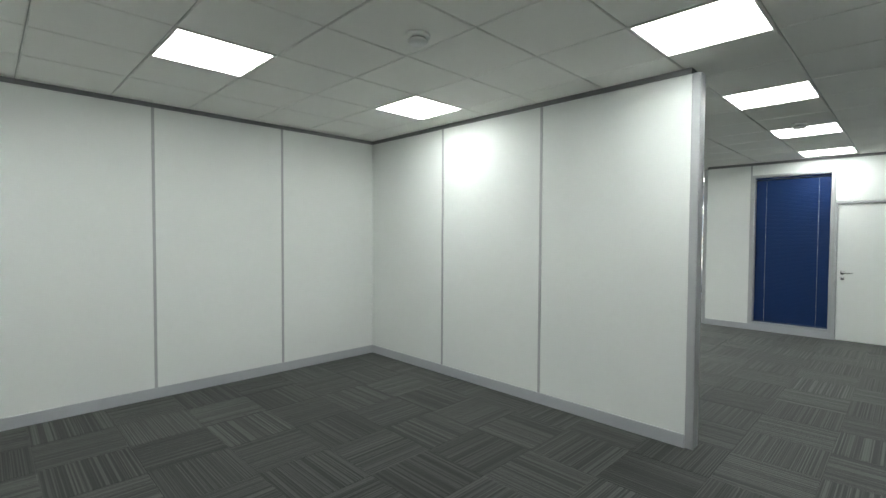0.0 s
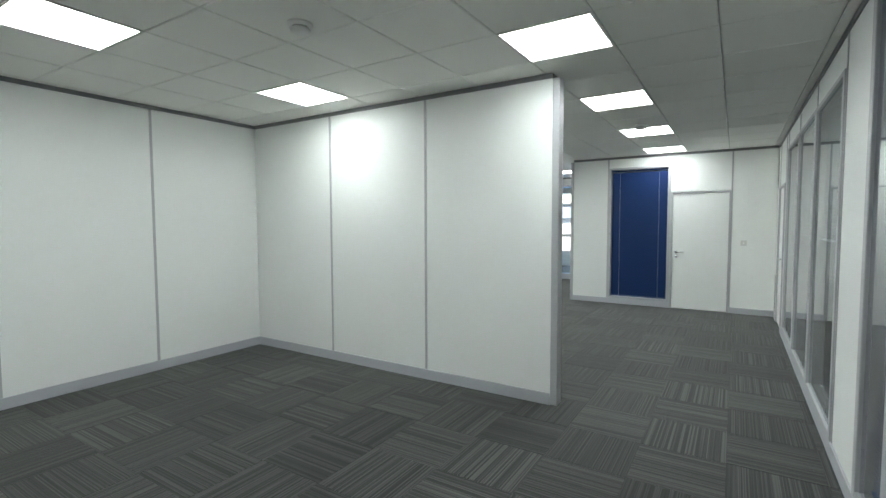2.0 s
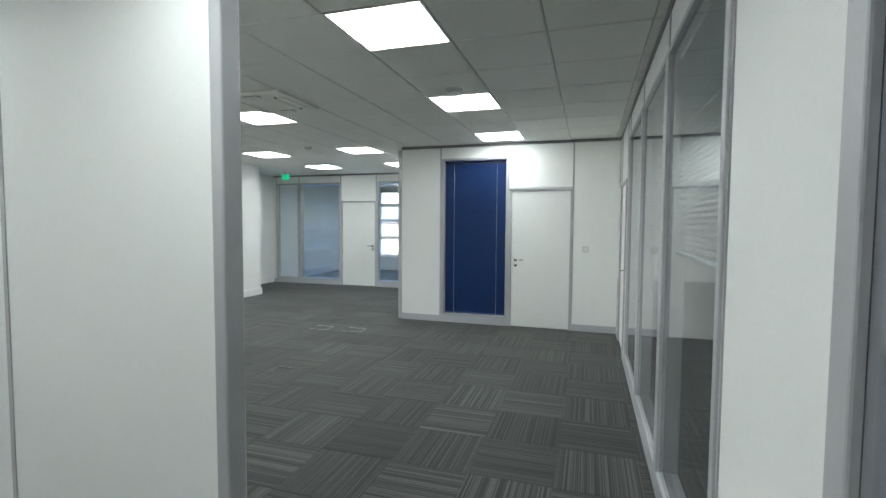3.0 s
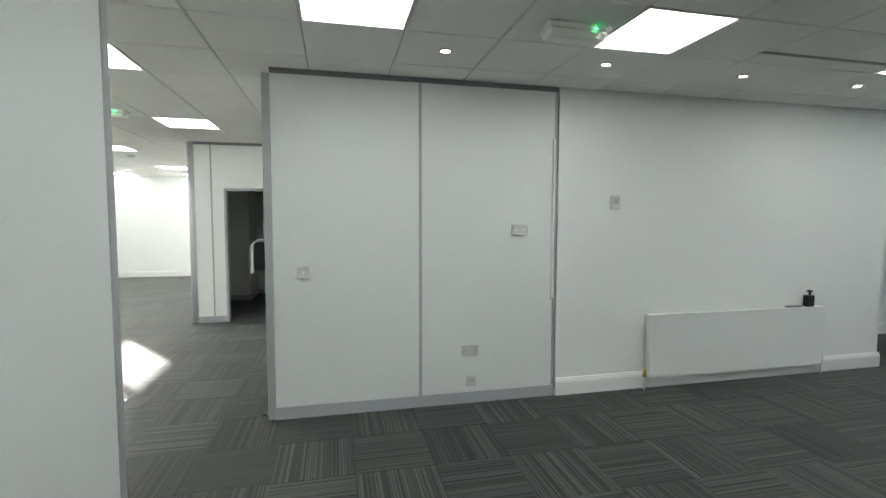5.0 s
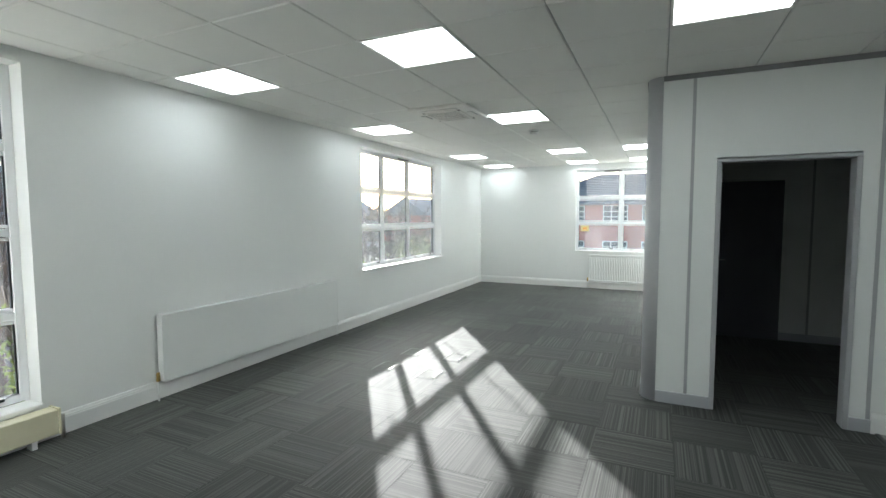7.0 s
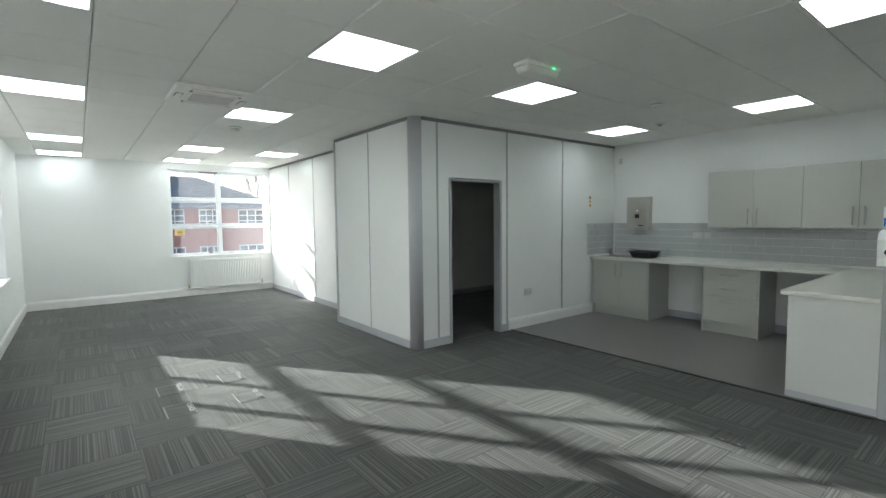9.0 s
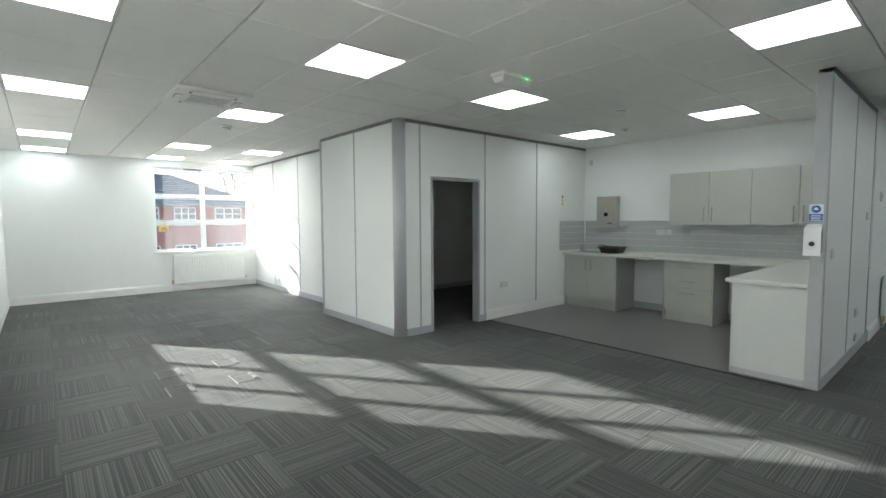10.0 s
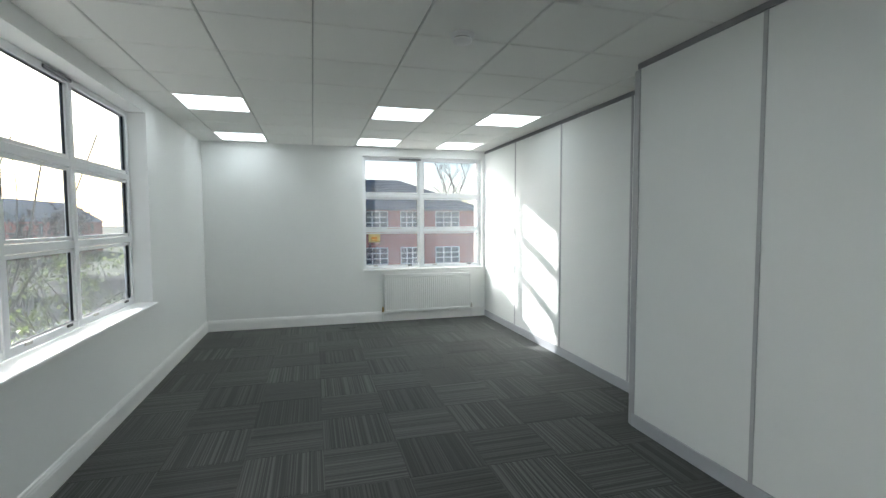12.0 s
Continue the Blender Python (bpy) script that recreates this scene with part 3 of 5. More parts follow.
# ---- outer walls ----
W1 = [4.42, 5.12, 5.97, 6.87]
W2 = [10.78, 11.58, 12.42, 13.48]
WZ1, WZ2 = [0.27, 0.88, 1.46, 2.04, 2.60], [0.80, 1.40, 1.97, 2.57]
plaster_wall("wall_west", "white painted outer wall with two tall windows", "y", -5.80, -5.58, Y0, Y1, [(W1[0], W1[-1], WZ1[0] - 0.032, WZ1[-1]), (W2[0], W2[-1], WZ2[0] - 0.032, WZ2[-1])])
outer_window("window_1", "tall white casement window above a low convector", "y", -5.73, -1, W1, WZ1, -5.55)
outer_window("window_2", "white casement window of nine panes with a deep sill", "y", -5.73, -1, W2, WZ2, -5.53)
plaster_wall("wall_north", "white painted outer wall with a wide window", "x", 15.71, Y1, -5.579, X1, [(-3.36, -1.42, 0.788, 2.56)])
outer_window("window_3", "white casement window looking out to a brick building", "x", 15.79, 1, [-3.36, -2.43, -1.42], [0.82, 1.42, 1.96, 2.56], 15.68)
EZ = [0.45, 1.05, 1.6, 2.1, 2.55]
plaster_wall("wall_east", "outer wall of the far office with windows", "y", 11.6, X1, Y0, 15.70, [(1.6, 3.2, 0.418, 2.55), (3.9, 5.6, 0.418, 2.55)])
outer_window("window_4", "white casement window of the far office", "y", 11.7, 1, [1.6, 2.4, 3.2], EZ, 11.57)
outer_window("window_5", "white casement window of the far office", "y", 11.7, 1, [3.9, 4.75, 5.6], EZ, 11.57)
plaster_wall("wall_south", "plain white wall closing the small offices", "x", Y0, Y0 + 0.2, -5.579, 11.599)
for name, axis, c, out, a0, a1 in (("baseboard_1", "y", -5.58, 1, 4.3, 15.69), ("baseboard_2", "x", 15.71, -1, -5.56, -1.38), ("baseboard_3", "x", 5.62, -1, 2.225, 5.98),
                                   ("baseboard_4", "x", 9.42, -1, -0.27, 1.66), ("baseboard_5", "x", 6.70, -1, 5.99, 7.78)):
    skirting_board(name, axis, c, out, a0, a1)

# ---- partitions ----
partition("wall_a", "white panelled office partition with grey joint strips", "x", 4.19, 4.29, -5.579, -0.735, [-4.39, -3.165, -1.94])
partition("wall_b", "free-ended white panelled partition with a grey end post", "y", -0.735, -0.635, 0.45, 4.29, [2.925, 1.68], posts=(0.42, 4.26))
partition("wall_k", "white panelled partition beside the kitchen with a grey end post", "x", 5.622, 5.72, -0.13, 2.21, [1.01, 2.198], posts=(-0.16,))
plaster_wall("wall_core", "white painted wall with a long radiator", "x", 5.62, 5.80, 2.222, 5.96)
plaster_wall("wall_core_side", "white painted return wall", "y", 5.78, 5.96, 5.801, 6.70)
plaster_wall("wall_lobby", "white painted wall around a fire door", "x", 6.70, 6.85, 5.6, 11.6)
plaster_wall("wall_kitchen", "white painted wall behind the kitchen units", "y", 2.25, 2.40, 5.801, 9.42)
partition("wall_far", "white panelled partition with a blue-blinded window and door", "y", 4.58, 4.68, -1.36, 1.84, [1.20, -0.75],
          skip=[(0.15, 1.20, 0.10, 2.49), (-0.75, 0.15, 0.0, 2.03)], posts=(1.87,))
partition("wall_glass", "glazed office partition with pale blue blinds", "y", 7.84, 7.94, 1.6, 6.70, [5.95, 4.78, 3.84, 6.62],
          skip=[(5.95, 6.62, 0.10, 2.49), (4.78, 5.95, 0.10, 2.49), (3.84, 4.78, 0.0, 2.05), (2.62, 3.84, 0.10, 2.49)])
partition("wall_south_glazed", "long glazed partition along the corridor", "x", -1.46, -1.36, -5.579, 4.58, [-4.5, -3.05, -1.30, -0.62, 0.6, 1.82, 3.04, 3.3, 4.2],
          skip=[(-3.05, -1.89, 0.0, 2.03), (-1.89, -1.30, 0.10, 2.62), (-0.62, 0.6, 0.10, 2.44), (0.6, 1.82, 0.10, 2.44), (1.82, 3.04, 0.10, 2.44), (3.3, 4.2, 0.0, 2.03)])
partition("wall_far_return", "plain white partition behind the blue blind", "x", 1.74, 1.84, 4.69, 7.84, [6.0])
# the small dark room with its rounded corner
partition("wall_store_front", "white panelled partition around a dark doorway", "x", 9.42, 9.52, -1.68, 2.40, [-1.455, -0.285, 0.89],
          skip=[(-1.285, -0.395, 0.0, 2.02)])
partition("wall_store_side", "white panelled partition with grey joint strips", "y", -1.795, -1.695, 9.535, 11.45, [10.46], posts=(11.46,))
partition("wall_store_step", "short white panelled return", "x", 11.40, 11.49, -1.694, -1.278, [])
partition("wall_store_east", "white panelled partition beside the north window", "y", -1.375, -1.275, 11.491, 15.71, [12.06, 13.28, 14.52])
partition("wall_store_back", "dark partition inside the store room", "x", 12.2, 12.3, -1.274, 2.4, [0.0])
plaster_wall("wall_store_end", "plain wall inside the store room", "y", 2.41, 2.5, 9.421, 15.7)
bm = bmesh.new()
ro, ri, cx, cy = 0.115, 0.015, -1.68, 9.535
arc = [(math.pi + math.pi / 2 * k / 10) for k in range(11)]
for lo, hi in zip(arc, arc[1:]):
    v = [bm.verts.new((cx + r * math.cos(a), cy + r * math.sin(a), z)) for z in (0.0, H - 0.001) for r, a in ((ro, lo), (ro, hi), (ri, hi), (ri, lo))]
    for f in ((0, 1, 5, 4), (3, 7, 6, 2), (0, 3, 2, 1), (4, 5, 6, 7)):
        bm.faces.new([v[i] for i in f])
bmesh.ops.remove_doubles(bm, verts=bm.verts[:], dist=0.0001)
bmesh.ops.recalc_face_normals(bm, faces=bm.faces[:])
smooth(tagged(part("corner_post", bm, ALUMINIUM), "rounded grey metal corner of the partition", "trim", kind="structure"))

# doors and their frames
for name, label, axis, c0, c1, a0, a1, top in (
        ("door_frame_1", "grey door frame around a dark doorway", "x", 9.42, 9.52, -1.285, -0.395, 1.98),
        ("door_frame_2", "grey door frame in the far partition", "y", 4.58, 4.68, -0.75, 0.15, 1.99),
        ("door_frame_3", "grey door frame in the glazed partition", "y", 7.84, 7.94, 3.84, 4.78, 2.01),
        ("door_frame_4", "grey door frame of an open office door", "x", -1.46, -1.36, -3.05, -1.89, 1.98),
        ("door_frame_5", "grey door frame at the corridor's end", "x", -1.46, -1.36, 3.3, 4.2, 1.99)):
    door_frame(structure(name, label, "door frame"), axis, c0, c1, a0, a1, top, 0.05 if "4" in name else 0.035)

d = structure("door_1", "closed white flush door beside the blue blind", "door")
part("door_leaf", rounded(4.592, 4.632, -0.713, 0.113, 0.006, 1.986, 0.003), DOOR_PAINT, d)
lever(d, "y", 0.05, 4.592, 0.99, -1, -1)
d = structure("door_2", "closed white flush door in the glazed partition", "door")
part("door_leaf", rounded(7.852, 7.892, 3.878, 4.742, 0.006, 2.006, 0.003), DOOR_PAINT, d)
lever(d, "y", 3.94, 7.852, 0.97, -1, 1)
d = structure("door_3", "closed white flush door at the corridor's end", "door")
part("door_leaf", rounded(3.337, 4.163, -1.412, -1.372, 0.006, 1.986, 0.003), DOOR_PAINT, d)
lever(d, "x", 3.42, -1.372, 0.99, 1, 1)
d = structure("door_4", "white flush door standing open into a small office", "door")
d.location, d.rotation_euler[2] = (-1.945, -1.375, 0), radians(52)
part("door_leaf", rounded(-0.98, 0.0, -0.04, 0.0, 0.006, 1.975, 0.003), DOOR_PAINT, d)
for z in (0.25, 1.72):
    part("hinge", rounded(-0.002, 0.004, -0.008, 0.004, z, z + 0.08, 0.002), GREY, d)
d = structure("fire_door", "grey-white fire door with long hinges in the lobby", "door")
part("door_leaf", rounded(6.12, 7.0, 6.66, 6.698, 0.006, 2.02, 0.003), DOOR_PAINT, d)
part("door_jamb", boxes((6.06, 6.118, 6.65, 6.699, 0, 2.08)), GLOSS, d)
part("door_jamb", boxes((7.002, 7.06, 6.65, 6.699, 0, 2.08)), GLOSS, d)
part("door_head", boxes((6.118, 7.002, 6.65, 6.699, 2.022, 2.08)), GLOSS, d)
for z in (0.25, 1.0, 1.75):
    part("hinge", rounded(6.98, 7.01, 6.645, 6.659, z, z + 0.11, 0.002), STEEL, d)
d = structure("door_5", "door inside the unlit store room, shade put into its colour", "door")
part("door_leaf", rounded(-1.12, -0.30, 12.15, 12.19, 0.006, 2.0, 0.003), SHADED_DOOR, d)
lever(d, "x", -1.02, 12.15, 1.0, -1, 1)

# glazed screens and blinds
for a0, a1, nm in ((0.15, 1.20, "screen_1"),):
    glazing(nm, "internal window with a closed blue blind behind", "y", 4.58, 4.68, a0, a1, 0.10, 2.49, CLEAN_GLASS)
    blind("blind", "closed dark blue venetian blind behind glass", "y", 4.645, a0 + 0.055, a1 - 0.055, 0.14, 2.45, BLIND_BLUE, radians(-80), pitch=0.021)
for a0, a1, tilt in ((5.95, 6.62, 62), (4.78, 5.95, 14), (2.62, 3.84, 4)):
    glazing("screen_2", "office glazing with a half-open pale blue blind", "y", 7.84, 7.94, a0, a1, 0.10, 2.49, TINTED)
    blind("blind", "closed venetian blind behind glass, slats whitened to look backlit" if tilt > 40 else "half-open pale blue venetian blind behind glass", "y", 7.905, a0 + 0.055, a1 - 0.055, 0.14, 2.45,
          BLIND_BACKLIT if tilt > 40 else BLIND_PALE, radians(tilt))
glazing("screen_3", "narrow internal window with a dark blue blind", "x", -1.46, -1.36, -1.89, -1.30, 0.10, 2.62, CLEAN_GLASS, 0.07)
blind("blind", "tilted blue venetian blind behind glass", "x", -1.43, -1.815, -1.375, 0.16, 2.56, BLIND_MID, radians(50))
for a0, a1 in ((-0.62, 0.6), (0.6, 1.82), (1.82, 3.04)):
    glazing("screen_4", "corridor glazing with a silvery blind behind", "x", -1.46, -1.36, a0, a1, 0.10, 2.44, TINTED)
    blind("blind", "half-raised silvery venetian blind behind glass", "x", -1.43, a0 + 0.055, a1 - 0.055, 1.35, 2.40, BLIND_SILVER, radians(25))
tagged(part("wall_small_office", boxes((-2.9, 4.6, -4.0, -3.9, 0, H)), PLASTER), "plain white wall of the small office", "wall", kind="structure")


# ---- radiators ----
def radiator(name, label, axis, c, out, a0, a1, z0, z1, ribbed=True, cap=RAD_WHITE):
    """Panel radiator with pressed ribs, top grille, end caps, valves and pipes."""
    t = thing(name, label, "radiator", "panel radiators")
    bm = bmesh.new()
    n = max(2, round((a1 - a0) / 0.034))
    lo, hi = [], []
    prof = []
    for k in range(n):
        a = a0 + (a1 - a0) * k / n
        w = (a1 - a0) / n
        prof += [(a, 0.0), (a + w * 0.25, 0.0), (a + w * 0.4, 0.010), (a + w * 0.85, 0.010)] if ribbed else [(a, 0.0)]
    prof.append((a1, 0.0))
    f = c + out * 0.095
    pt = lambda a, u, z: (a, f - out * u, z) if axis == "x" else (f - out * u, a, z)
    rows = []
    for z, flat in ((z0, 1), (z0 + 0.03, 1), (z0 + 0.045, 0), (z1 - 0.045, 0), (z1 - 0.03, 1), (z1, 1)):
        rows.append([bm.verts.new(pt(a, 0.0 if flat else u, z)) for a, u in prof])
    for p, q in zip(rows, rows[1:]):
        for k in range(len(prof) - 1):
            bm.faces.new((p[k], p[k + 1], q[k + 1], q[k]))
    back = [bm.verts.new(pt(a, 0.03, z)) for z in (z0, z1) for a in (a0, a1)]
    bm.faces.new(back)
    bmesh.ops.recalc_face_normals(bm, faces=bm.faces[:])
    part("front_panel", bm, cap, t)
    b0, b1 = sorted((c + out * 0.03, f - out * 0.031))
    part("rear_panel", rounded(*flat_box(axis, a0 + 0.01, a1 - 0.01, b0, b0 + 0.012, z0 + 0.01, z1 - 0.02), 0.004), cap, t)
    g0, g1 = sorted((c + out * 0.028, f + out * 0.001))
    part("top_grille", rounded(*flat_box(axis, a0, a1, g0, g1, z1, z1 + 0.008), 0.003), cap, t)
    for e in (a0 - 0.008, a1):
        part("end_cap", rounded(*flat_box(axis, e, e + 0.008, g0, g1, z0 + 0.004, z1 + 0.006), 0.003), cap, t)
    for a, m in ((a0 - 0.035, BRASS), (a1 + 0.035, STEEL)):
        p = lambda u, z: (a, c + out * u, z) if axis == "x" else (c + out * u, a, z)
        smooth(part("pipe", tube([p(0.06, 0.0), p(0.06, z0 + 0.03)], 0.008, 8), RAD_WHITE, t))
        smooth(part("valve", tube([p(0.06, z0 + 0.01), p(0.06, z0 + 0.05), p(0.06, z0 + 0.085)], 0.017, 10, 0.013), m, t, "brass radiator valve" if m is BRASS else "steel radiator valve"))
    for a in (a0 + 0.15, a1 - 0.15):
        h0, h1 = sorted((c, c + out * 0.03))
        part("bracket", boxes(flat_box(axis, a, a + 0.03, h0, h1, z0 + 0.05, z1 - 0.05)), RAD_WHITE, t)
    return t


radiator("radiator", "long flat white radiator on the outer wall", "y", -5.58, 1, 7.70, 10.06, 0.16, 0.73, ribbed=False)
radiator("radiator", "white ribbed radiator below the north window", "x", 15.71, -1, -3.04, -1.66, 0.15, 0.73)
radiator("radiator", "long flat white radiator on the painted wall", "x", 5.62, -1, 3.12, 5.10, 0.11, 0.69, ribbed=False)
radiator("radiator", "white radiator in the far office", "x", 6.70, -1, 8.7, 10.4, 0.15, 0.75)
t = thing("convector", "low cream enamelled convector below the tall window", "convector", at=(0, 0, 0))
part("casing", rounded(-5.555, -5.44, 4.45, 6.90, 0.06, 0.235, 0.008), CREAM, t)
part("end_panel", rounded(-5.56, -5.437, 6.90, 6.915, 0.055, 0.24, 0.003), CREAM, t)
for y in (4.7, 6.75):
    part("foot", boxes((-5.53, -5.46, y, y + 0.03, 0.0, 0.06)), WHITE_PLASTIC, t)
smooth(part("valve", tube([(-5.5, 6.95, 0.0), (-5.5, 6.95, 0.12), (-5.5, 6.95, 0.17)], 0.014, 10), STEEL, t, "steel valve"))

t = thing("hand_gel_bottle", "black pump bottle standing on the radiator", "bottle", at=(4.93, 5.555, 0.699))
part("body", rounded(-0.045, 0.045, -0.028, 0.028, 0.0, 0.115, 0.01), BLACK_PLASTIC, t)
smooth(part("neck", tube([(0.01, 0, 0.115), (0.01, 0, 0.145)], 0.012, 10), BLACK_PLASTIC, t))
part("cap", rounded(-0.015, 0.03, -0.014, 0.014, 0.145, 0.165, 0.004), BLACK_PLASTIC, t)
t = thing("remote_control", "flat grey handset lying on the radiator", "remote", at=(4.75, 5.56, 0.699))
part("case", rounded(-0.09, 0.09, -0.02, 0.02, 0, 0.014, 0.004), DARK_GREY, t)


# ---- switches and sockets ----
def plate(name, label, axis, a, c, out, z, w, h, marks=(), cat="socket", depth=0.012):
    t = thing(name, label, cat, "wall plates")
    c0, c1 = sorted((c, c + out * depth))
    part("plate", rounded(*flat_box(axis, a - w / 2, a + w / 2, c0, c1, z - h / 2, z + h / 2), 0.003), SHADED_PLATE, t)
    for u, v, mw, mh, mat in marks:
        m0, m1 = sorted((c + out * depth, c + out * (depth + 0.002)))
        part("rocker" if mat is WHITE_PLASTIC else "contact", boxes(flat_box(axis, a + u - mw / 2, a + u + mw / 2, m0, m1, z + v - mh / 2, z + v + mh / 2)), mat, t)
    return t


twin = [(u + d, v, 0.006, 0.004, DARK_GREY) for u in (-0.045, 0.045) for d, v in ((-0.009, -0.012), (0.009, -0.012), (0, 0.006))] + [(-0.015, 0.02, 0.012, 0.018, WHITE_PLASTIC), (0.015, 0.02, 0.012, 0.018, WHITE_PLASTIC)]
plate("light_switch", "white light switch on the partition", "x", 0.09, 5.622, -1, 1.15, 0.086, 0.086, [(0, 0, 0.02, 0.03, WHITE_PLASTIC), (-0.03, 0, 0.005, 0.005, DARK_GREY), (0.03, 0, 0.005, 0.005, DARK_GREY)], "switch")
plate("fused_switch", "white twin fused switch plate", "x", 1.87, 5.622, -1, 1.475, 0.146, 0.086, [(-0.035, 0, 0.03, 0.012, WHITE_PLASTIC), (0.035, 0, 0.03, 0.012, WHITE_PLASTIC), (-0.06, 0, 0.004, 0.004, DARK_GREY), (0.06, 0, 0.004, 0.004, DARK_GREY)], "switch")
plate("socket", "white twin power socket low on the partition", "x", 1.435, 5.622, -1, 0.455, 0.146, 0.086, twin)
plate("data_socket", "small white data socket near the skirting", "x", 1.445, 5.622, -1, 0.19, 0.086, 0.086, [(-0.016, 0.008, 0.02, 0.016, GRID), (0.016, 0.008, 0.02, 0.016, GRID)])
t = plate("thermostat", "white room controller with a grey display", "x", 2.77, 5.62, -1, 1.715, 0.085, 0.12, [(0.006, 0.012, 0.05, 0.05, GRID)], "thermostat", 0.022)
t = thing("trunking", "white surface cable trunking on the partition", "trunking")
part("channel", rounded(2.165, 2.185, 5.604, 5.6215, 0.88, 2.25, 0.002), WHITE_PLASTIC, t)
part("end_stop", rounded(2.160, 2.190, 5.602, 5.6214, 0.872, 0.88, 0.001), GRID, t)
plate("socket", "white twin power socket beside the doorway", "x", 0.12, 9.42, -1, 0.49, 0.146, 0.086, twin)
plate("light_switch", "white light switch beside the far door", "y", -0.93, 4.58, -1, 1.16, 0.086, 0.086, [(0, 0, 0.02, 0.03, WHITE_PLASTIC)], "switch")
plate("fused_switch", "white twin switch plate above the worktop", "y", 8.06, 2.242, -1, 1.245, 0.146, 0.086, [(0, 0, 0.03, 0.012, WHITE_PLASTIC)], "switch")
plate("fused_switch", "white single switch plate above the worktop", "y", 7.93, 2.242, -1, 1.245, 0.086, 0.086, [(0, 0, 0.012, 0.02, WHITE_PLASTIC)], "switch")
plate("alarm_contact", "small white plate high on the kitchen wall", "y", 9.30, 2.25, -1, 2.43, 0.06, 0.09, [], "sensor")
t = thing("wall_sticker", "red and yellow warning stickers on the partition", "sticker")
for k, m in ((0, RED), (1, YELLOW), (2, YELLOW)):
    part("label", boxes((1.56, 1.60, 9.416, 9.4195, 1.81 - 0.06 * k, 1.85 - 0.06 * k)), m, t)
    part("symbol", boxes((1.572, 1.588, 9.4145, 9.4159, 1.822 - 0.06 * k, 1.836 - 0.06 * k)), BLACK_PLASTIC, t)

# ---- kitchen ----
tagged(part("vinyl_floor", boxes((-0.22, 2.25, 5.725, 9.40, -0.007, 0.006)), VINYL), "smooth dark grey sheet vinyl in the kitchen", "floor", kind="structure")
tagged(part("floor_trim", boxes((-0.245, -0.22, 5.725, 9.40, -0.007, 0.009)), BLACK_PLASTIC), "black edge strip between carpet and vinyl", "trim", kind="structure")
tagged(part("kitchen_skirting", rounded(2.233, 2.2495, 5.73, 9.41, 0.0065, 0.11, 0.004), PALE_GREY), "grey coved skirting behind the kitchen units", "skirting", kind="structure")
UF = 1.66     # front of the base units


def bar_handle(parent, horizontal, x, y, z, length, mat=SATIN):
    e = length / 2
    ax = (lambda s: (x - 0.03, y + s, z)) if horizontal else (lambda s: (x - 0.03, y, z + s))
    bm = tube([ax(-e), ax(e)], 0.006, 8)
    for s in (-e * 0.8, e * 0.8):
        p = Vector(ax(s))
        b2 = tube([p, p + Vector((0.03, 0, 0))], 0.005, 6)
        me = bpy.data.meshes.new("tmp"); b2.to_mesh(me); b2.free(); bm.from_mesh(me); bpy.data.meshes.remove(me)
    return smooth(part("handle", bm, mat, parent, "satin steel bar handle"))


def base_unit(label, y0, y1, doors=(), drawers=()):
    t = thing("kitchen_cabinet", label, "cabinet", "base units")
    part("side_panel", rounded(UF - 0.02, 2.24, y0, y0 + 0.018, 0.006, 0.862, 0.002), UNIT_SIDE, t)
    part("side_panel", rounded(UF - 0.02, 2.24, y1 - 0.018, y1, 0.006, 0.862, 0.002), UNIT_SIDE, t)
    part("body", boxes((UF + 0.002, 2.23, y0 + 0.019, y1 - 0.019, 0.15, 0.862)), UNIT_SIDE, t)
    part("plinth", boxes((UF + 0.035, UF + 0.05, y0 + 0.019, y1 - 0.019, 0.006, 0.149)), UNIT, t)
    for d0, d1, hy in doors:
        d = part("door", rounded(UF - 0.018, UF, d0 + 0.002, d1 - 0.002, 0.155, 0.858, 0.002), UNIT, t)
        bar_handle(d, False, UF - 0.018, hy, 0.72, 0.19)
    for z0, z1 in drawers:
        d = part("drawer", rounded(UF - 0.018, UF, y0 + 0.021, y1 - 0.021, z0 + 0.002, z1 - 0.002, 0.002), UNIT, t)
        bar_handle(d, True, UF - 0.018, (y0 + y1) / 2, (z0 + z1) / 2 + (0.1 if z1 - z0 > 0.25 else 0), 0.2)
    return t


base_unit("grey gloss sink unit with two doors", 8.47, 9.40, [(8.49, 8.94, 8.89), (8.94, 9.38, 8.99)])
base_unit("grey gloss drawer unit with three drawers", 7.08, 7.74, drawers=[(0.155, 0.49), (0.49, 0.69), (0.69, 0.858)])
t = thing("peninsula_panel", "pale grey end panel carrying the peninsula worktop", "cabinet")
part("end_panel", rounded(-0.17, -0.15, 5.725, 6.30, 0.006, 0.862, 0.002), END_GREY, t)
part("front_panel", rounded(-0.148, 1.62, 6.27, 6.29, 0.006, 0.862, 0.002), UNIT_SIDE, t)
part("plinth", boxes((-0.174, -0.171, 5.725, 6.30, 0.006, 0.06)), PALE_GREY, t)
t = thing("worktop", "pale speckled laminate worktop in an L shape", "worktop")
part("main_run", rounded(1.60, 2.245, 6.35, 8.60, 0.863, 0.90, 0.005), WORKTOP, t)
part("sink_run", boxes((1.60, 1.72, 8.601, 9.415, 0.863, 0.90), (2.13, 2.245, 8.601, 9.415, 0.863, 0.90), (1.72, 2.13, 9.33, 9.415, 0.863, 0.90)), WORKTOP, t)
part("peninsula_run", rounded(-0.20, 2.245, 5.725, 6.349, 0.863, 0.90, 0.005), WORKTOP, t)
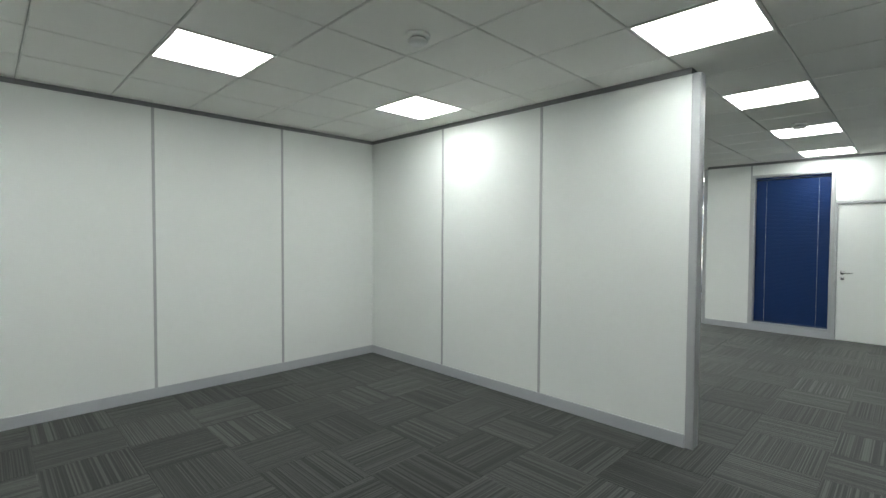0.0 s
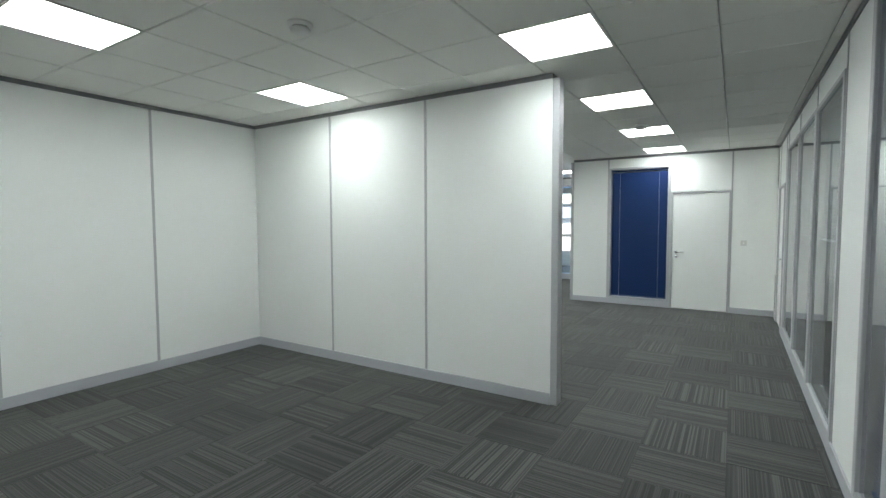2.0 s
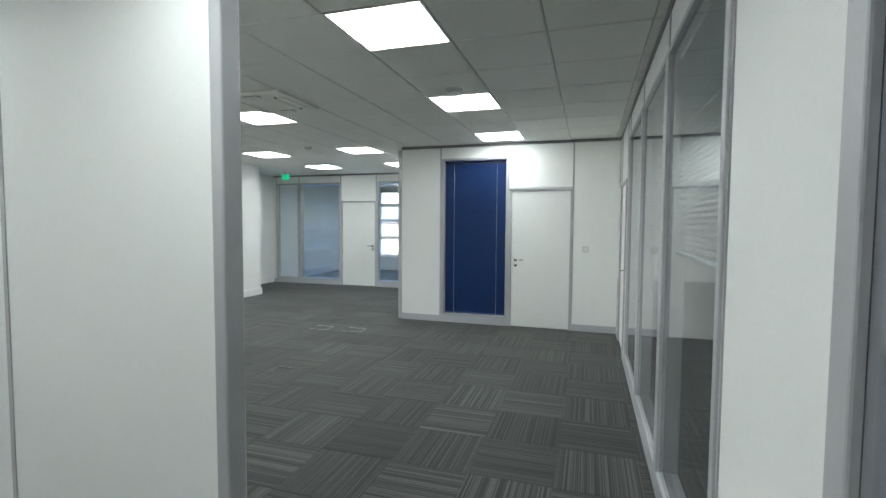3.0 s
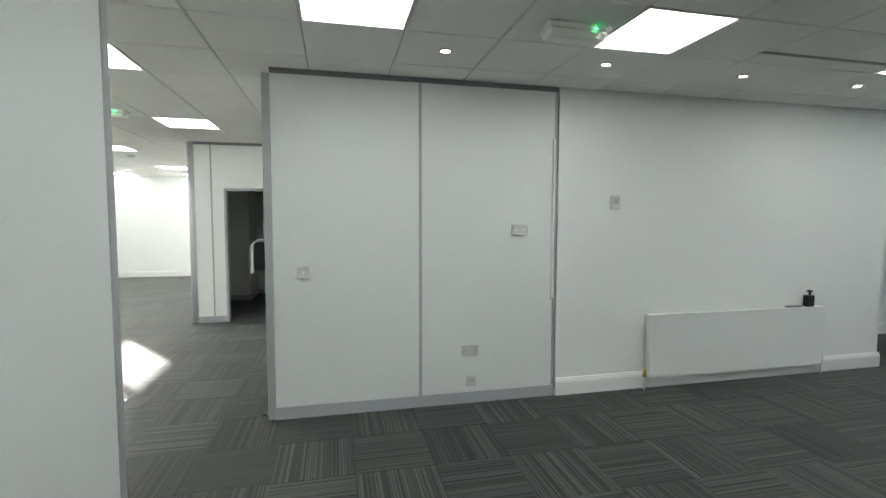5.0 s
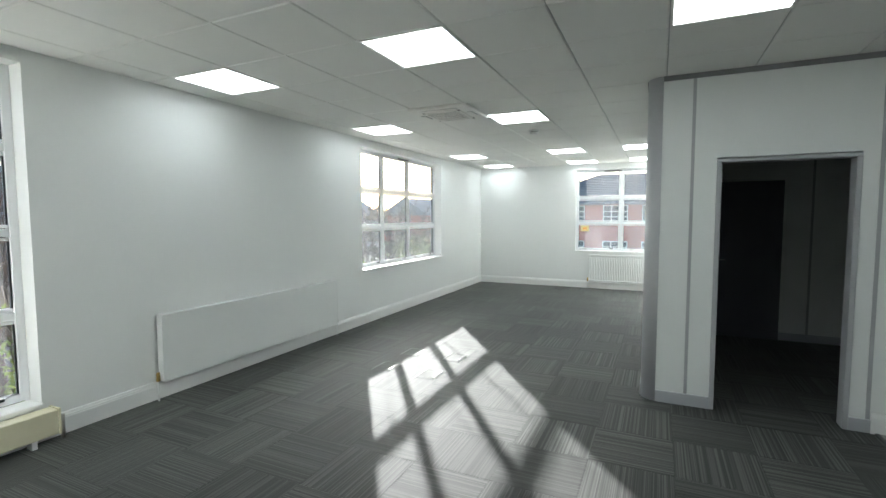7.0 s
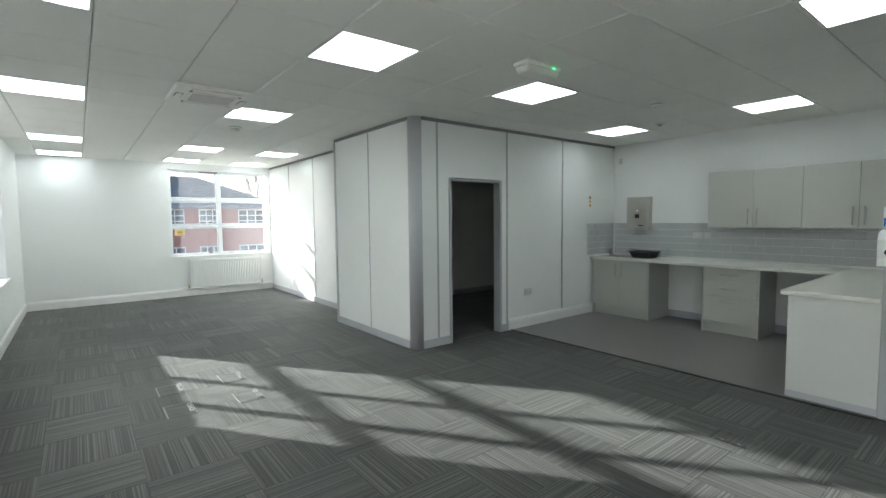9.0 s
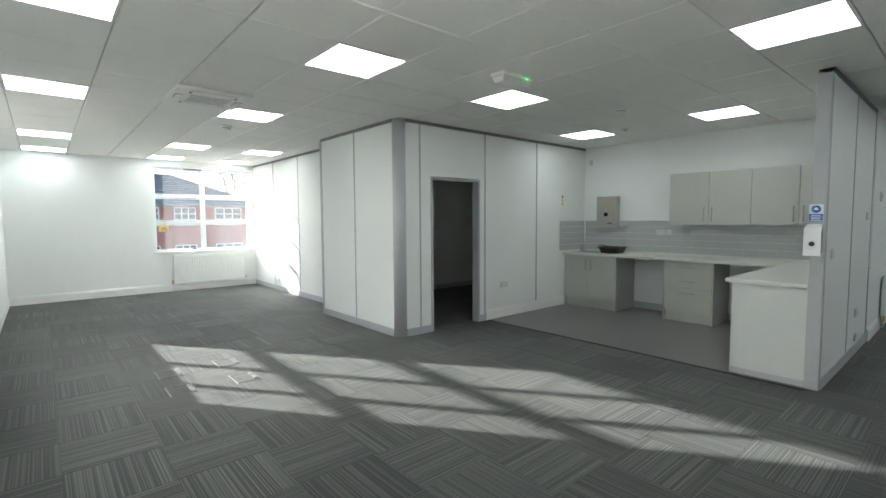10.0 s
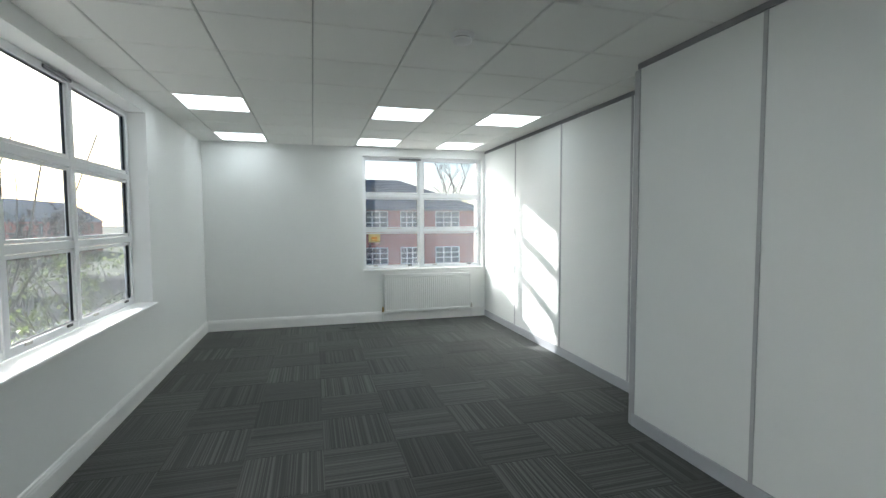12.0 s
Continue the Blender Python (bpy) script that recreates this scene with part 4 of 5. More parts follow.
part("upstand", rounded(2.225, 2.2415, 6.36, 9.41, 0.901, 0.925, 0.003), WORKTOP, t)
t = thing("sink", "stainless steel inset sink with a mixer tap", "sink")
part("rim", boxes((1.715, 1.735, 8.61, 9.33, 0.9005, 0.906), (2.115, 2.135, 8.61, 9.33, 0.9005, 0.906), (1.735, 2.115, 8.61, 8.63, 0.9005, 0.906), (1.735, 2.115, 9.31, 9.33, 0.9005, 0.906)), STEEL, t)
part("drainer", boxes((1.735, 2.115, 8.63, 8.93, 0.894, 0.899), *[(1.76 + 0.04 * k, 1.77 + 0.04 * k, 8.66, 8.90, 0.899, 0.902) for k in range(9)]), STEEL, t)
part("bowl", boxes((1.735, 1.74, 8.93, 9.31, 0.76, 0.9), (2.11, 2.115, 8.93, 9.31, 0.76, 0.9), (1.74, 2.11, 8.93, 8.935, 0.76, 0.9), (1.74, 2.11, 9.305, 9.31, 0.76, 0.9), (1.74, 2.11, 8.935, 9.305, 0.755, 0.76)), STEEL, t)
tap = smooth(part("tap", tube([(2.17, 8.88, 0.90), (2.17, 8.88, 0.96), (2.15, 8.89, 0.985), (2.05, 8.95, 1.02), (1.99, 8.985, 1.01)], 0.014, 10), SATIN, t, "satin steel mixer tap"))
for k in (-0.06, 0.06):
    smooth(part("tap_knob", tube([(2.17, 8.88 + k, 0.9), (2.17, 8.88 + k, 0.95), (2.17, 8.88 + k, 0.97)], 0.014, 10, 0.02), CHROME, t))
t = thing("washing_up_bowl", "black rectangular washing-up bowl standing on the drainer", "bowl", at=(1.93, 8.70, 0.903))
bm = bmesh.new()
rows = []
for u, v, z in ((0.115, 0.15, 0.0), (0.14, 0.18, 0.085), (0.158, 0.198, 0.09), (0.158, 0.198, 0.1), (0.136, 0.176, 0.1), (0.11, 0.145, 0.008)):
    c = 0.045
    rows.append([bm.verts.new((sx * (u - c) + c * math.cos(a), sy * (v - c) + c * math.sin(a), z))
                 for sx, sy, q in ((1, 1, 0), (-1, 1, 1), (-1, -1, 2), (1, -1, 3)) for a in [(q + m / 4) * math.pi / 2 for m in range(5)]])
for p, q in zip(rows, rows[1:]):
    for k in range(20):
        bm.faces.new((p[k], p[(k + 1) % 20], q[(k + 1) % 20], q[k]))
bm.faces.new(rows[0][::-1]); bm.faces.new(rows[-1])
bmesh.ops.recalc_face_normals(bm, faces=bm.faces[:])
part("basin", bm, BLACK_PLASTIC, t)
t = thing("soap_bottle", "small clear soap bottle beside the sink", "bottle", at=(2.12, 9.37, 0.901))
smooth(part("body", lathe([(0.025, 0), (0.028, 0.01), (0.028, 0.07), (0.012, 0.09), (0.011, 0.1)], (0, 0, 0), 14), GRID, t))
smooth(part("pump", tube([(0, 0, 0.1), (0, 0, 0.125), (-0.03, 0, 0.125)], 0.005, 6), WHITE_PLASTIC, t))
t = thing("pipe_boxing", "white vertical pipe in the tiled corner", "pipe")
smooth(part("pipe", tube([(2.22, 9.39, 0.926), (2.22, 9.39, 1.42)], 0.012, 8), WHITE_PLASTIC, t))
for k, (d0, d1, hy) in enumerate(((7.27, 7.80, 7.32), (6.76, 7.27, 7.22), (6.25, 6.76, 6.30), (5.74, 6.25, 6.20))):
    t = thing("wall_cabinet", "grey gloss wall cupboard with a bar handle", "cabinet", "wall units")
    part("body", boxes((1.942, 2.245, d0 + 0.001, d1 - 0.001, 1.385, 2.10)), UNIT_SIDE, t)
    d = part("door", rounded(1.922, 1.940, d0 + 0.002, d1 - 0.002, 1.372, 2.102, 0.002), UNIT, t)
    bar_handle(d, False, 1.922, hy, 1.51, 0.2)
t = thing("towel_dispenser", "brushed steel paper towel dispenser above the tiles", "towel dispenser", at=(2.25, 8.93, 1.33))
part("case", rounded(-0.125, -0.001, -0.18, 0.18, 0.0, 0.50, 0.008), STEEL, t)
part("window", boxes((-0.128, -0.1255, -0.03, 0.04, 0.17, 0.23)), BLACK_PLASTIC, t, "dark level window")
part("lock", rounded(-0.131, -0.1255, -0.012, 0.012, 0.27, 0.30, 0.002), CHROME, t)
part("label", boxes((-0.127, -0.1255, -0.10, -0.02, 0.045, 0.06)), BLACK_PLASTIC, t)
# tiles above the worktop
sp = structure("splashback", "pale grey glazed brick-shaped tiles above the worktop", "tiles")
part("grout_bed", boxes((2.2425, 2.2495, 5.73, 9.415, 0.90, 1.42), (1.50, 2.2424, 9.4125, 9.4165, 0.90, 1.42)), GROUT, sp)


def tile_mesh(axis, w, h):
    bm = rounded(*((-0.007, 0.0, 0, w, 0, h) if axis == "y" else (0, w, -0.007, 0.0, 0, h)), 0.002, 1)
    me = bpy.data.meshes.new("tile")
    bm.to_mesh(me); bm.free(); me.materials.append(GLAZED)
    return me


TILES = {}
for r in range(5):
    z = 0.926 + r * 0.1
    for axis, lo, hi in (("y", 5.733, 9.405), ("x", 1.503, 2.235)):
        a = lo - (0.1 if r % 2 else 0.0)
        while a < hi - 0.02:
            b0, b1 = max(a, lo), min(a + 0.197, hi)
            key = (axis, round(b1 - b0, 3))
            if b1 - b0 > 0.02:
                me = TILES.setdefault(key, None) or TILES.setdefault(key + (1,), tile_mesh(axis, b1 - b0, 0.096))
                TILES[key] = me
                o = new("tile", me)
                o.parent = sp
                o.location = (2.2425, b0, z) if axis == "y" else (b0, 9.4125, z)
            a += 0.2

# soap dispenser and notice on the partition's end
t = thing("soap_dispenser", "white wall soap dispenser on the partition's end", "soap dispenser", at=(-0.19, 5.69, 1.15))
bm = bmesh.new()
outer = [(-0.004, 0.262), (-0.05, 0.258), (-0.085, 0.235), (-0.102, 0.19), (-0.104, 0.12), (-0.098, 0.05), (-0.104, 0.0)]
inner = [(-0.004, 0.245), (-0.048, 0.242), (-0.075, 0.225), (-0.088, 0.185), (-0.089, 0.12), (-0.083, 0.05), (-0.084, 0.0)]
ring = outer + inner[::-1]
ends = [[bm.verts.new((u, s * (0.058 - 0.012 * (k in (0, 1, 12, 13))), z)) for k, (u, z) in enumerate(ring)] for s in (-1, 1)]
n = len(ring)
for k in range(n):
    bm.faces.new((ends[0][k], ends[0][(k + 1) % n], ends[1][(k + 1) % n], ends[1][k]))
for k in range(6):
    for e in ends:
        bm.faces.new((e[k], e[k + 1], e[n - 2 - k], e[n - 1 - k]))
bmesh.ops.recalc_face_normals(bm, faces=bm.faces[:])
part("cover", bm, WHITE_PLASTIC, t)
part("inner_body", rounded(-0.08, -0.002, -0.05, 0.05, 0.015, 0.236, 0.008), BLACK_PLASTIC, t, "black inner soap container")
smooth(part("push_button", tube([(-0.100, 0, 0.10), (-0.112, 0, 0.10)], 0.02, 14), BLACK_PLASTIC, t, "black drop-shaped push window"))
t = thing("notice", "blue and white hand-washing notice on the partition's end", "sign")
part("backing", boxes((-0.197, -0.1935, 5.640, 5.736, 1.43, 1.575)), WHITE_PLASTIC, t)
part("blue_field", boxes((-0.1985, -0.1972, 5.642, 5.734, 1.432, 1.495)), BLUE_SIGN, t)
smooth(part("emblem", tube([(-0.1972, 5.688, 1.535), (-0.1985, 5.688, 1.535)], 0.032, 20), BLUE_SIGN, t))
for k in range(4):
    part("text_bar", boxes((-0.1995, -0.1986, 5.652 + 0.006 * (k % 2), 5.724 - 0.006 * (k % 2), 1.44 + 0.013 * k, 1.446 + 0.013 * k)), WHITE_PLASTIC, t)
part("hand_mark", boxes((-0.1998, -0.1986, 5.672, 5.706, 1.528, 1.536), (-0.1998, -0.1986, 5.678, 5.70, 1.537, 1.548)), WHITE_PLASTIC, t)

# ---- floor boxes ----


def floor_box(x, y, turn=0, w=0.21, d=0.28, flap=BLACK_PLASTIC, tone="black", rim=None):
    t = thing("floor_box", "flush carpeted floor power box with %s cable flaps" % tone, "floor box", "floor boxes", at=(x, y, 0.0))
    t.rotation_euler[2] = radians(turn)
    a, b, rim = w / 2, d / 2, rim or CARPET_EDGE
    part("end_rim", rounded(-a, -a + 0.011, -b, b, -0.006, 0.004, 0.0015), rim, t)
    part("end_rim", rounded(a - 0.005, a, -b, b, -0.006, 0.004, 0.0015), rim, t)
    for s in (-1, 1):
        part("side_rim", boxes((-a + 0.0115, a - 0.0055, s * (b - 0.002) - 0.002, s * (b - 0.002) + 0.002, -0.006, 0.003)), CARPET_EDGE if s < 0 else rim, t)
    part("lid", boxes((-a + 0.0115, a - 0.0055, -b + 0.005, b - 0.005, -0.006, 0.0015)), CARPET_X, t, "carpeted lid")
    for s in (-1, 1):
        part("cable_flap", rounded(a - 0.045, a - 0.012, s * 0.052 - 0.044, s * 0.052 + 0.044, 0.0016, 0.009, 0.003), flap, t, "%s cable flap" % tone)
        part("finger_slot", boxes((a - 0.036, a - 0.022, s * 0.052 - 0.012, s * 0.052 + 0.012, 0.0092, 0.0098)), BLACK_PLASTIC if flap is not BLACK_PLASTIC else DARK_GREY, t)
    return t


for x, y in ((-4.22, 9.82), (-4.23, 9.26), (-3.70, 9.83), (-3.71, 9.23)):
    floor_box(x, y, flap=RIM_GREY, tone="pale grey", rim=RIM_GREY)
for x, y, r in ((-1.36, 6.25, 180), (3.60, 2.68, 180), (3.63, 2.17, 180), (4.10, 2.74, 0), (4.11, 2.20, 0), (-4.25, 5.72, 0), (-4.0, 5.2, 0),
                (-3.62, 15.3, 90), (1.76, 2.58, 0), (1.76, 2.0, 0), (-3.72, 1.20, 0)):
    floor_box(x, y, r, rim=GRID if 3.5 < x < 3.7 else None)

t = thing("window_sticker", "yellow square notice stuck on the window pane", "sign", at=(-3.175, 15.8155, 1.235))
part("sheet", boxes((-0.09, 0.09, -0.002, 0.0005, 0.0, 0.14)), YELLOW_NOTE, t)
part("emblem", boxes((-0.045, 0.045, -0.0032, -0.0021, 0.045, 0.085)), ORANGE, t, "orange printed emblem")
part("text_bar", boxes((-0.05, 0.05, -0.0032, -0.0021, 0.022, 0.032)), ORANGE, t)

# ---- outdoors ----


def far_building():
    """Two-storey brick office block with a hipped slate roof."""
    t = thing("brick_building", "two-storey red brick office block with a slate hipped roof", "building", at=(0, 46, GZ))
    x0, x1, d, e = -13.0, 9.3, 12.0, 5.95
    part("wall", boxes((x0, x1, 0, d, 0, e)), BRICK, t)
    part("fascia", boxes((x0 - 0.5, x1 + 0.5, -0.5, -0.35, e - 0.05, e + 0.09)), DARK_GREY, t)
    bm = bmesh.new()
    v = [bm.verts.new(p) for p in ((x0 - 0.6, -0.6, e + 0.1), (x1 + 0.6, -0.6, e + 0.1), (x1 + 0.6, d + 0.6, e + 0.1), (x0 - 0.6, d + 0.6, e + 0.1), (x0 + 6, d / 2, e + 2.95), (x1 - 5.6, d / 2, e + 2.95))]
    for f in ((0, 1, 5, 4), (1, 2, 5), (2, 3, 4, 5), (3, 0, 4), (0, 3, 2, 1)):
        bm.faces.new([v[i] for i in f])
    roof = part("roof", bm, SLATE, t)
    for k in range(15):
        s = (k + 1) / 16
        part("slate_course", boxes((x0 - 0.6 + 6.6 * s, x1 + 0.6 - 6.2 * s, -0.66 + 6.6 * s, -0.57 + 6.6 * s, e + 0.1 + 2.85 * s, e + 0.16 + 2.85 * s)), SLATE, roof)
    for z, h in ((1.6, 1.25), (4.5, 1.3)):
        for x, w in ((-11.9, 1.8), (-8.9, 1.4), (-5.9, 1.8), (-2.9, 1.4), (-0.1, 1.8), (2.85, 1.4), (5.8, 1.95)):
            win = part("window", boxes((x, x + w, -0.02, 0.05, z, z + h)), PANE_DARK, t)
            bars = [(x - 0.07, x + w + 0.07, -0.06, -0.021, z - 0.07, z), (x - 0.07, x + w + 0.07, -0.06, -0.021, z + h, z + h + 0.07), (x - 0.07, x, -0.06, -0.021, z, z + h), (x + w, x + w + 0.07, -0.06, -0.021, z, z + h)]
            bars += [(x + w * q - 0.04, x + w * q + 0.04, -0.055, -0.021, z, z + h) for q in (0.33, 0.67)] + [(x, x + w, -0.05, -0.021, z + h * q - 0.035, z + h * q + 0.035) for q in (0.33, 0.67)]
            part("frame", boxes(*bars), GLOSS, win)
            part("lintel", boxes((x - 0.2, x + w + 0.2, -0.03, 0.02, z + h + 0.08, z + h + 0.3)), BRICK, win)
    return t


far_building()


def house(x, y, w, d, e, ridge, wall, name="house"):
    t = thing(name, "distant pitched-roof house beyond the trees", "house", "distant houses", at=(x, y, GZ))
    part("wall", boxes((-w / 2, w / 2, -d / 2, d / 2, 0, e)), wall, t)
    bm = bmesh.new()
    v = [bm.verts.new(p) for p in ((-w / 2 - .4, -d / 2 - .4, e), (w / 2 + .4, -d / 2 - .4, e), (w / 2 + .4, d / 2 + .4, e), (-w / 2 - .4, d / 2 + .4, e), (0, -d / 2 - .4, ridge), (0, d / 2 + .4, ridge))]
    for f in ((0, 4, 5, 3), (1, 2, 5, 4), (0, 1, 4), (2, 3, 5), (0, 3, 2, 1)):
        bm.faces.new([v[i] for i in f])
    part("roof", bm, SLATE, t)
    for k in range(3):
        for z in (1.0, 3.6):
            y0 = -d / 2 + d * (k + 0.5) / 3 - 0.5
            win = part("window", boxes((w / 2 - 0.02, w / 2 + 0.03, y0, y0 + 1.0, z, z + 1.2)), PANE_DARK, t)
            part("frame", boxes((w / 2 + 0.031, w / 2 + 0.06, y0 + 0.46, y0 + 0.54, z, z + 1.2), (w / 2 + 0.031, w / 2 + 0.06, y0, y0 + 1.0, z - 0.06, z), (w / 2 + 0.031, w / 2 + 0.06, y0, y0 + 1.0, z + 1.2, z + 1.26)), GLOSS, win)


house(-48, 27, 9, 26, 5.2, 9.0, RENDERED)
house(-50, 62, 9, 22, 5.2, 8.5, RENDERED)
house(-60, 0, 10, 22, 5.2, 9.0, RENDERED)
house(-46, 95, 10, 24, 5.2, 8.6, BRICK)
house(58, 12, 12, 40, 5.0, 7.5, RENDERED, "office_block")


def limb(bm, p, d, length, r, depth, rng):
    """One limb of bare wood, forking as it goes."""
    pts, q = [Vector(p)], Vector(d).normalized()
    for k in range(4):
        q = (q + Vector((rng.uniform(-.22, .22), rng.uniform(-.22, .22), rng.uniform(-.05, .2)))).normalized()
        pts.append(pts[-1] + q * length / 4)
    b2 = tube(pts, r, 5 if depth > 1 else 3, r * 0.55)
    me = bpy.data.meshes.new("tmp"); b2.to_mesh(me); b2.free(); bm.from_mesh(me); bpy.data.meshes.remove(me)
    if depth:
        for k in range(rng.choice((3, 4)) if depth > 1 else 5):
            s = pts[rng.choice((2, 3, 4))]
            side = Vector((rng.uniform(-1, 1), rng.uniform(-1, 1), rng.uniform(-.1, .9)))
            limb(bm, s, q * 0.6 + side * 0.75, length * rng.uniform(.5, .75), r * 0.5, depth - 1, rng)
    return pts


def leaf_cloud(centres, count, spread, size, rng):
    verts, faces = [], []
    for _ in range(count):
        c = rng.choice(centres)
        p = Vector(c) + Vector((rng.gauss(0, spread), rng.gauss(0, spread), rng.gauss(0, spread * 0.8)))
        q = Euler((rng.uniform(-1.2, 1.2), rng.uniform(-1.2, 1.2), rng.uniform(0, 6.28))).to_matrix()
        k, n = size * rng.uniform(0.6, 1.3), len(verts)
        verts += [tuple(p + q @ Vector(v) * k) for v in ((-.5, 0, 0), (0, -.22, .05), (.5, 0, 0), (0, .22, .05))]
        faces.append((n, n + 1, n + 2, n + 3))
    return verts, faces


def tree(x, y, height, seed, ivy=False, z=GZ):
    rng = random.Random(seed)
    t = thing("bare_tree", "leafless winter tree with fine twigs%s" % (" and ivy on its trunk" if ivy else ""), "tree", "winter trees", at=(x, y, z))
    bm = bmesh.new()
    pts = limb(bm, (0, 0, 0), (rng.uniform(-.1, .1), rng.uniform(-.1, .1), 1), height * 0.5, height * 0.014, 0, rng)
    part("trunk", bm, BARK, t)
    bm = bmesh.new()
    for k in range(7):
        s = pts[2] if k < 3 else pts[-1]
        limb(bm, s, (rng.uniform(-1, 1), rng.uniform(-1, 1), rng.uniform(.4, 1.3)), height * rng.uniform(.28, .42), height * 0.009, 3, rng)
    part("crown", bm, TWIG, t, "crown of bare brown twigs")
    if ivy:
        v, f = leaf_cloud([tuple(p) for p in pts[1:]], 900, 0.28, 0.12, rng)
        me = bpy.data.meshes.new("ivy"); me.from_pydata(v, [], f); me.materials.append(LEAF)
        new("ivy", me).parent = t


def bush(x, y, w, h, seed, count=2600):
    rng = random.Random(seed)
    t = thing("bush", "dense evergreen bush outside the window", "bush", "bushes", at=(x, y, GZ))
    bm = bmesh.new()
    cs = []
    for k in range(9):
        p = limb(bm, (rng.uniform(-.3, .3), rng.uniform(-.3, .3), 0), (rng.uniform(-1, 1), rng.uniform(-1, 1), 1.4), h * rng.uniform(.6, .9), 0.03, 1, rng)
        cs += [tuple(q) for q in p[1:]]
    part("stems", bm, BARK, t)
    cs += [(rng.uniform(-w, w), rng.uniform(-w, w), h * rng.uniform(.2, .95)) for _ in range(24)]
    v, f = leaf_cloud(cs, count, w * 0.17, 0.13, rng)
    me = bpy.data.meshes.new("leaves"); me.from_pydata(v, [], f); me.materials.append(LEAF)
    new("leaves", me).parent = t


for k, (x, y, hh, iv) in enumerate(((-10.0, 8.5, 6.8, True), (-9.4, 7.0, 6.2, False), (-10.4, 5.2, 6.5, False), (-13.5, 11.8, 7.0, False), (-21, 19, 6.0, False), (-12.2, 4.2, 7.0, True),
                                    (-24, 27, 7, False), (-28, 16, 8, False), (12.9, 66, 12.0, False), (-30, 40, 8, False), (24, 3, 7, False), (-0.5, 41, 6.8, False))):
    tree(x, y, hh, 11 + k, iv)
for k, (x, y, w, hh) in enumerate(((-8.9, 7.9, 1.2, 4.1), (-9.2, 10.2, 1.3, 3.3), (-9.0, 5.9, 1.2, 4.0), (-8.6, 14.2, 0.9, 4.3), (-10.6, 17.4, 1.2, 4.0), (-12.5, 12.5, 1.3, 3.0), (-11.5, 20.0, 1.6, 3.4), (-12.4, 27.2, 1.7, 4.2))):
    bush(x, y, w, hh, 50 + k)
rng = random.Random(5)
vv, ff = [], []
for k in range(26):
    cx, cy = -70 - rng.uniform(0, 12), -40 + k * 7
    v, f = leaf_cloud([(cx + rng.uniform(-3, 3), cy + rng.uniform(-4, 4), GZ + rng.uniform(0.5, 6.5)) for _ in range(10)], 420, 1.3, 1.1, rng)
    ff += [tuple(i + len(vv) for i in q) for q in f]; vv += v
me = bpy.data.meshes.new("far_woods"); me.from_pydata(vv, [], ff); me.materials.append(TWIG)
tagged(new("far_woods", me), "brown winter hedge line on the horizon", "woods", kind="stuff")
vv, ff = [], []
for k in range(24):
    cx, cy = -24 - rng.uniform(0, 4), 2 + k * 2.6
    v, f = leaf_cloud([(cx + rng.uniform(-1, 1), cy + rng.uniform(-1.5, 1.5), GZ + rng.uniform(0.3, 5.6)) for _ in range(12)], 700, 0.6, 0.4, rng)
    ff += [tuple(i + len(vv) for i in q) for q in f]; vv += v
me = bpy.data.meshes.new("hedge"); me.from_pydata(vv, [], ff); me.materials.append(TWIG)
tagged(new("hedge", me), "tall brown winter hedge beyond the car park", "hedge", kind="stuff")
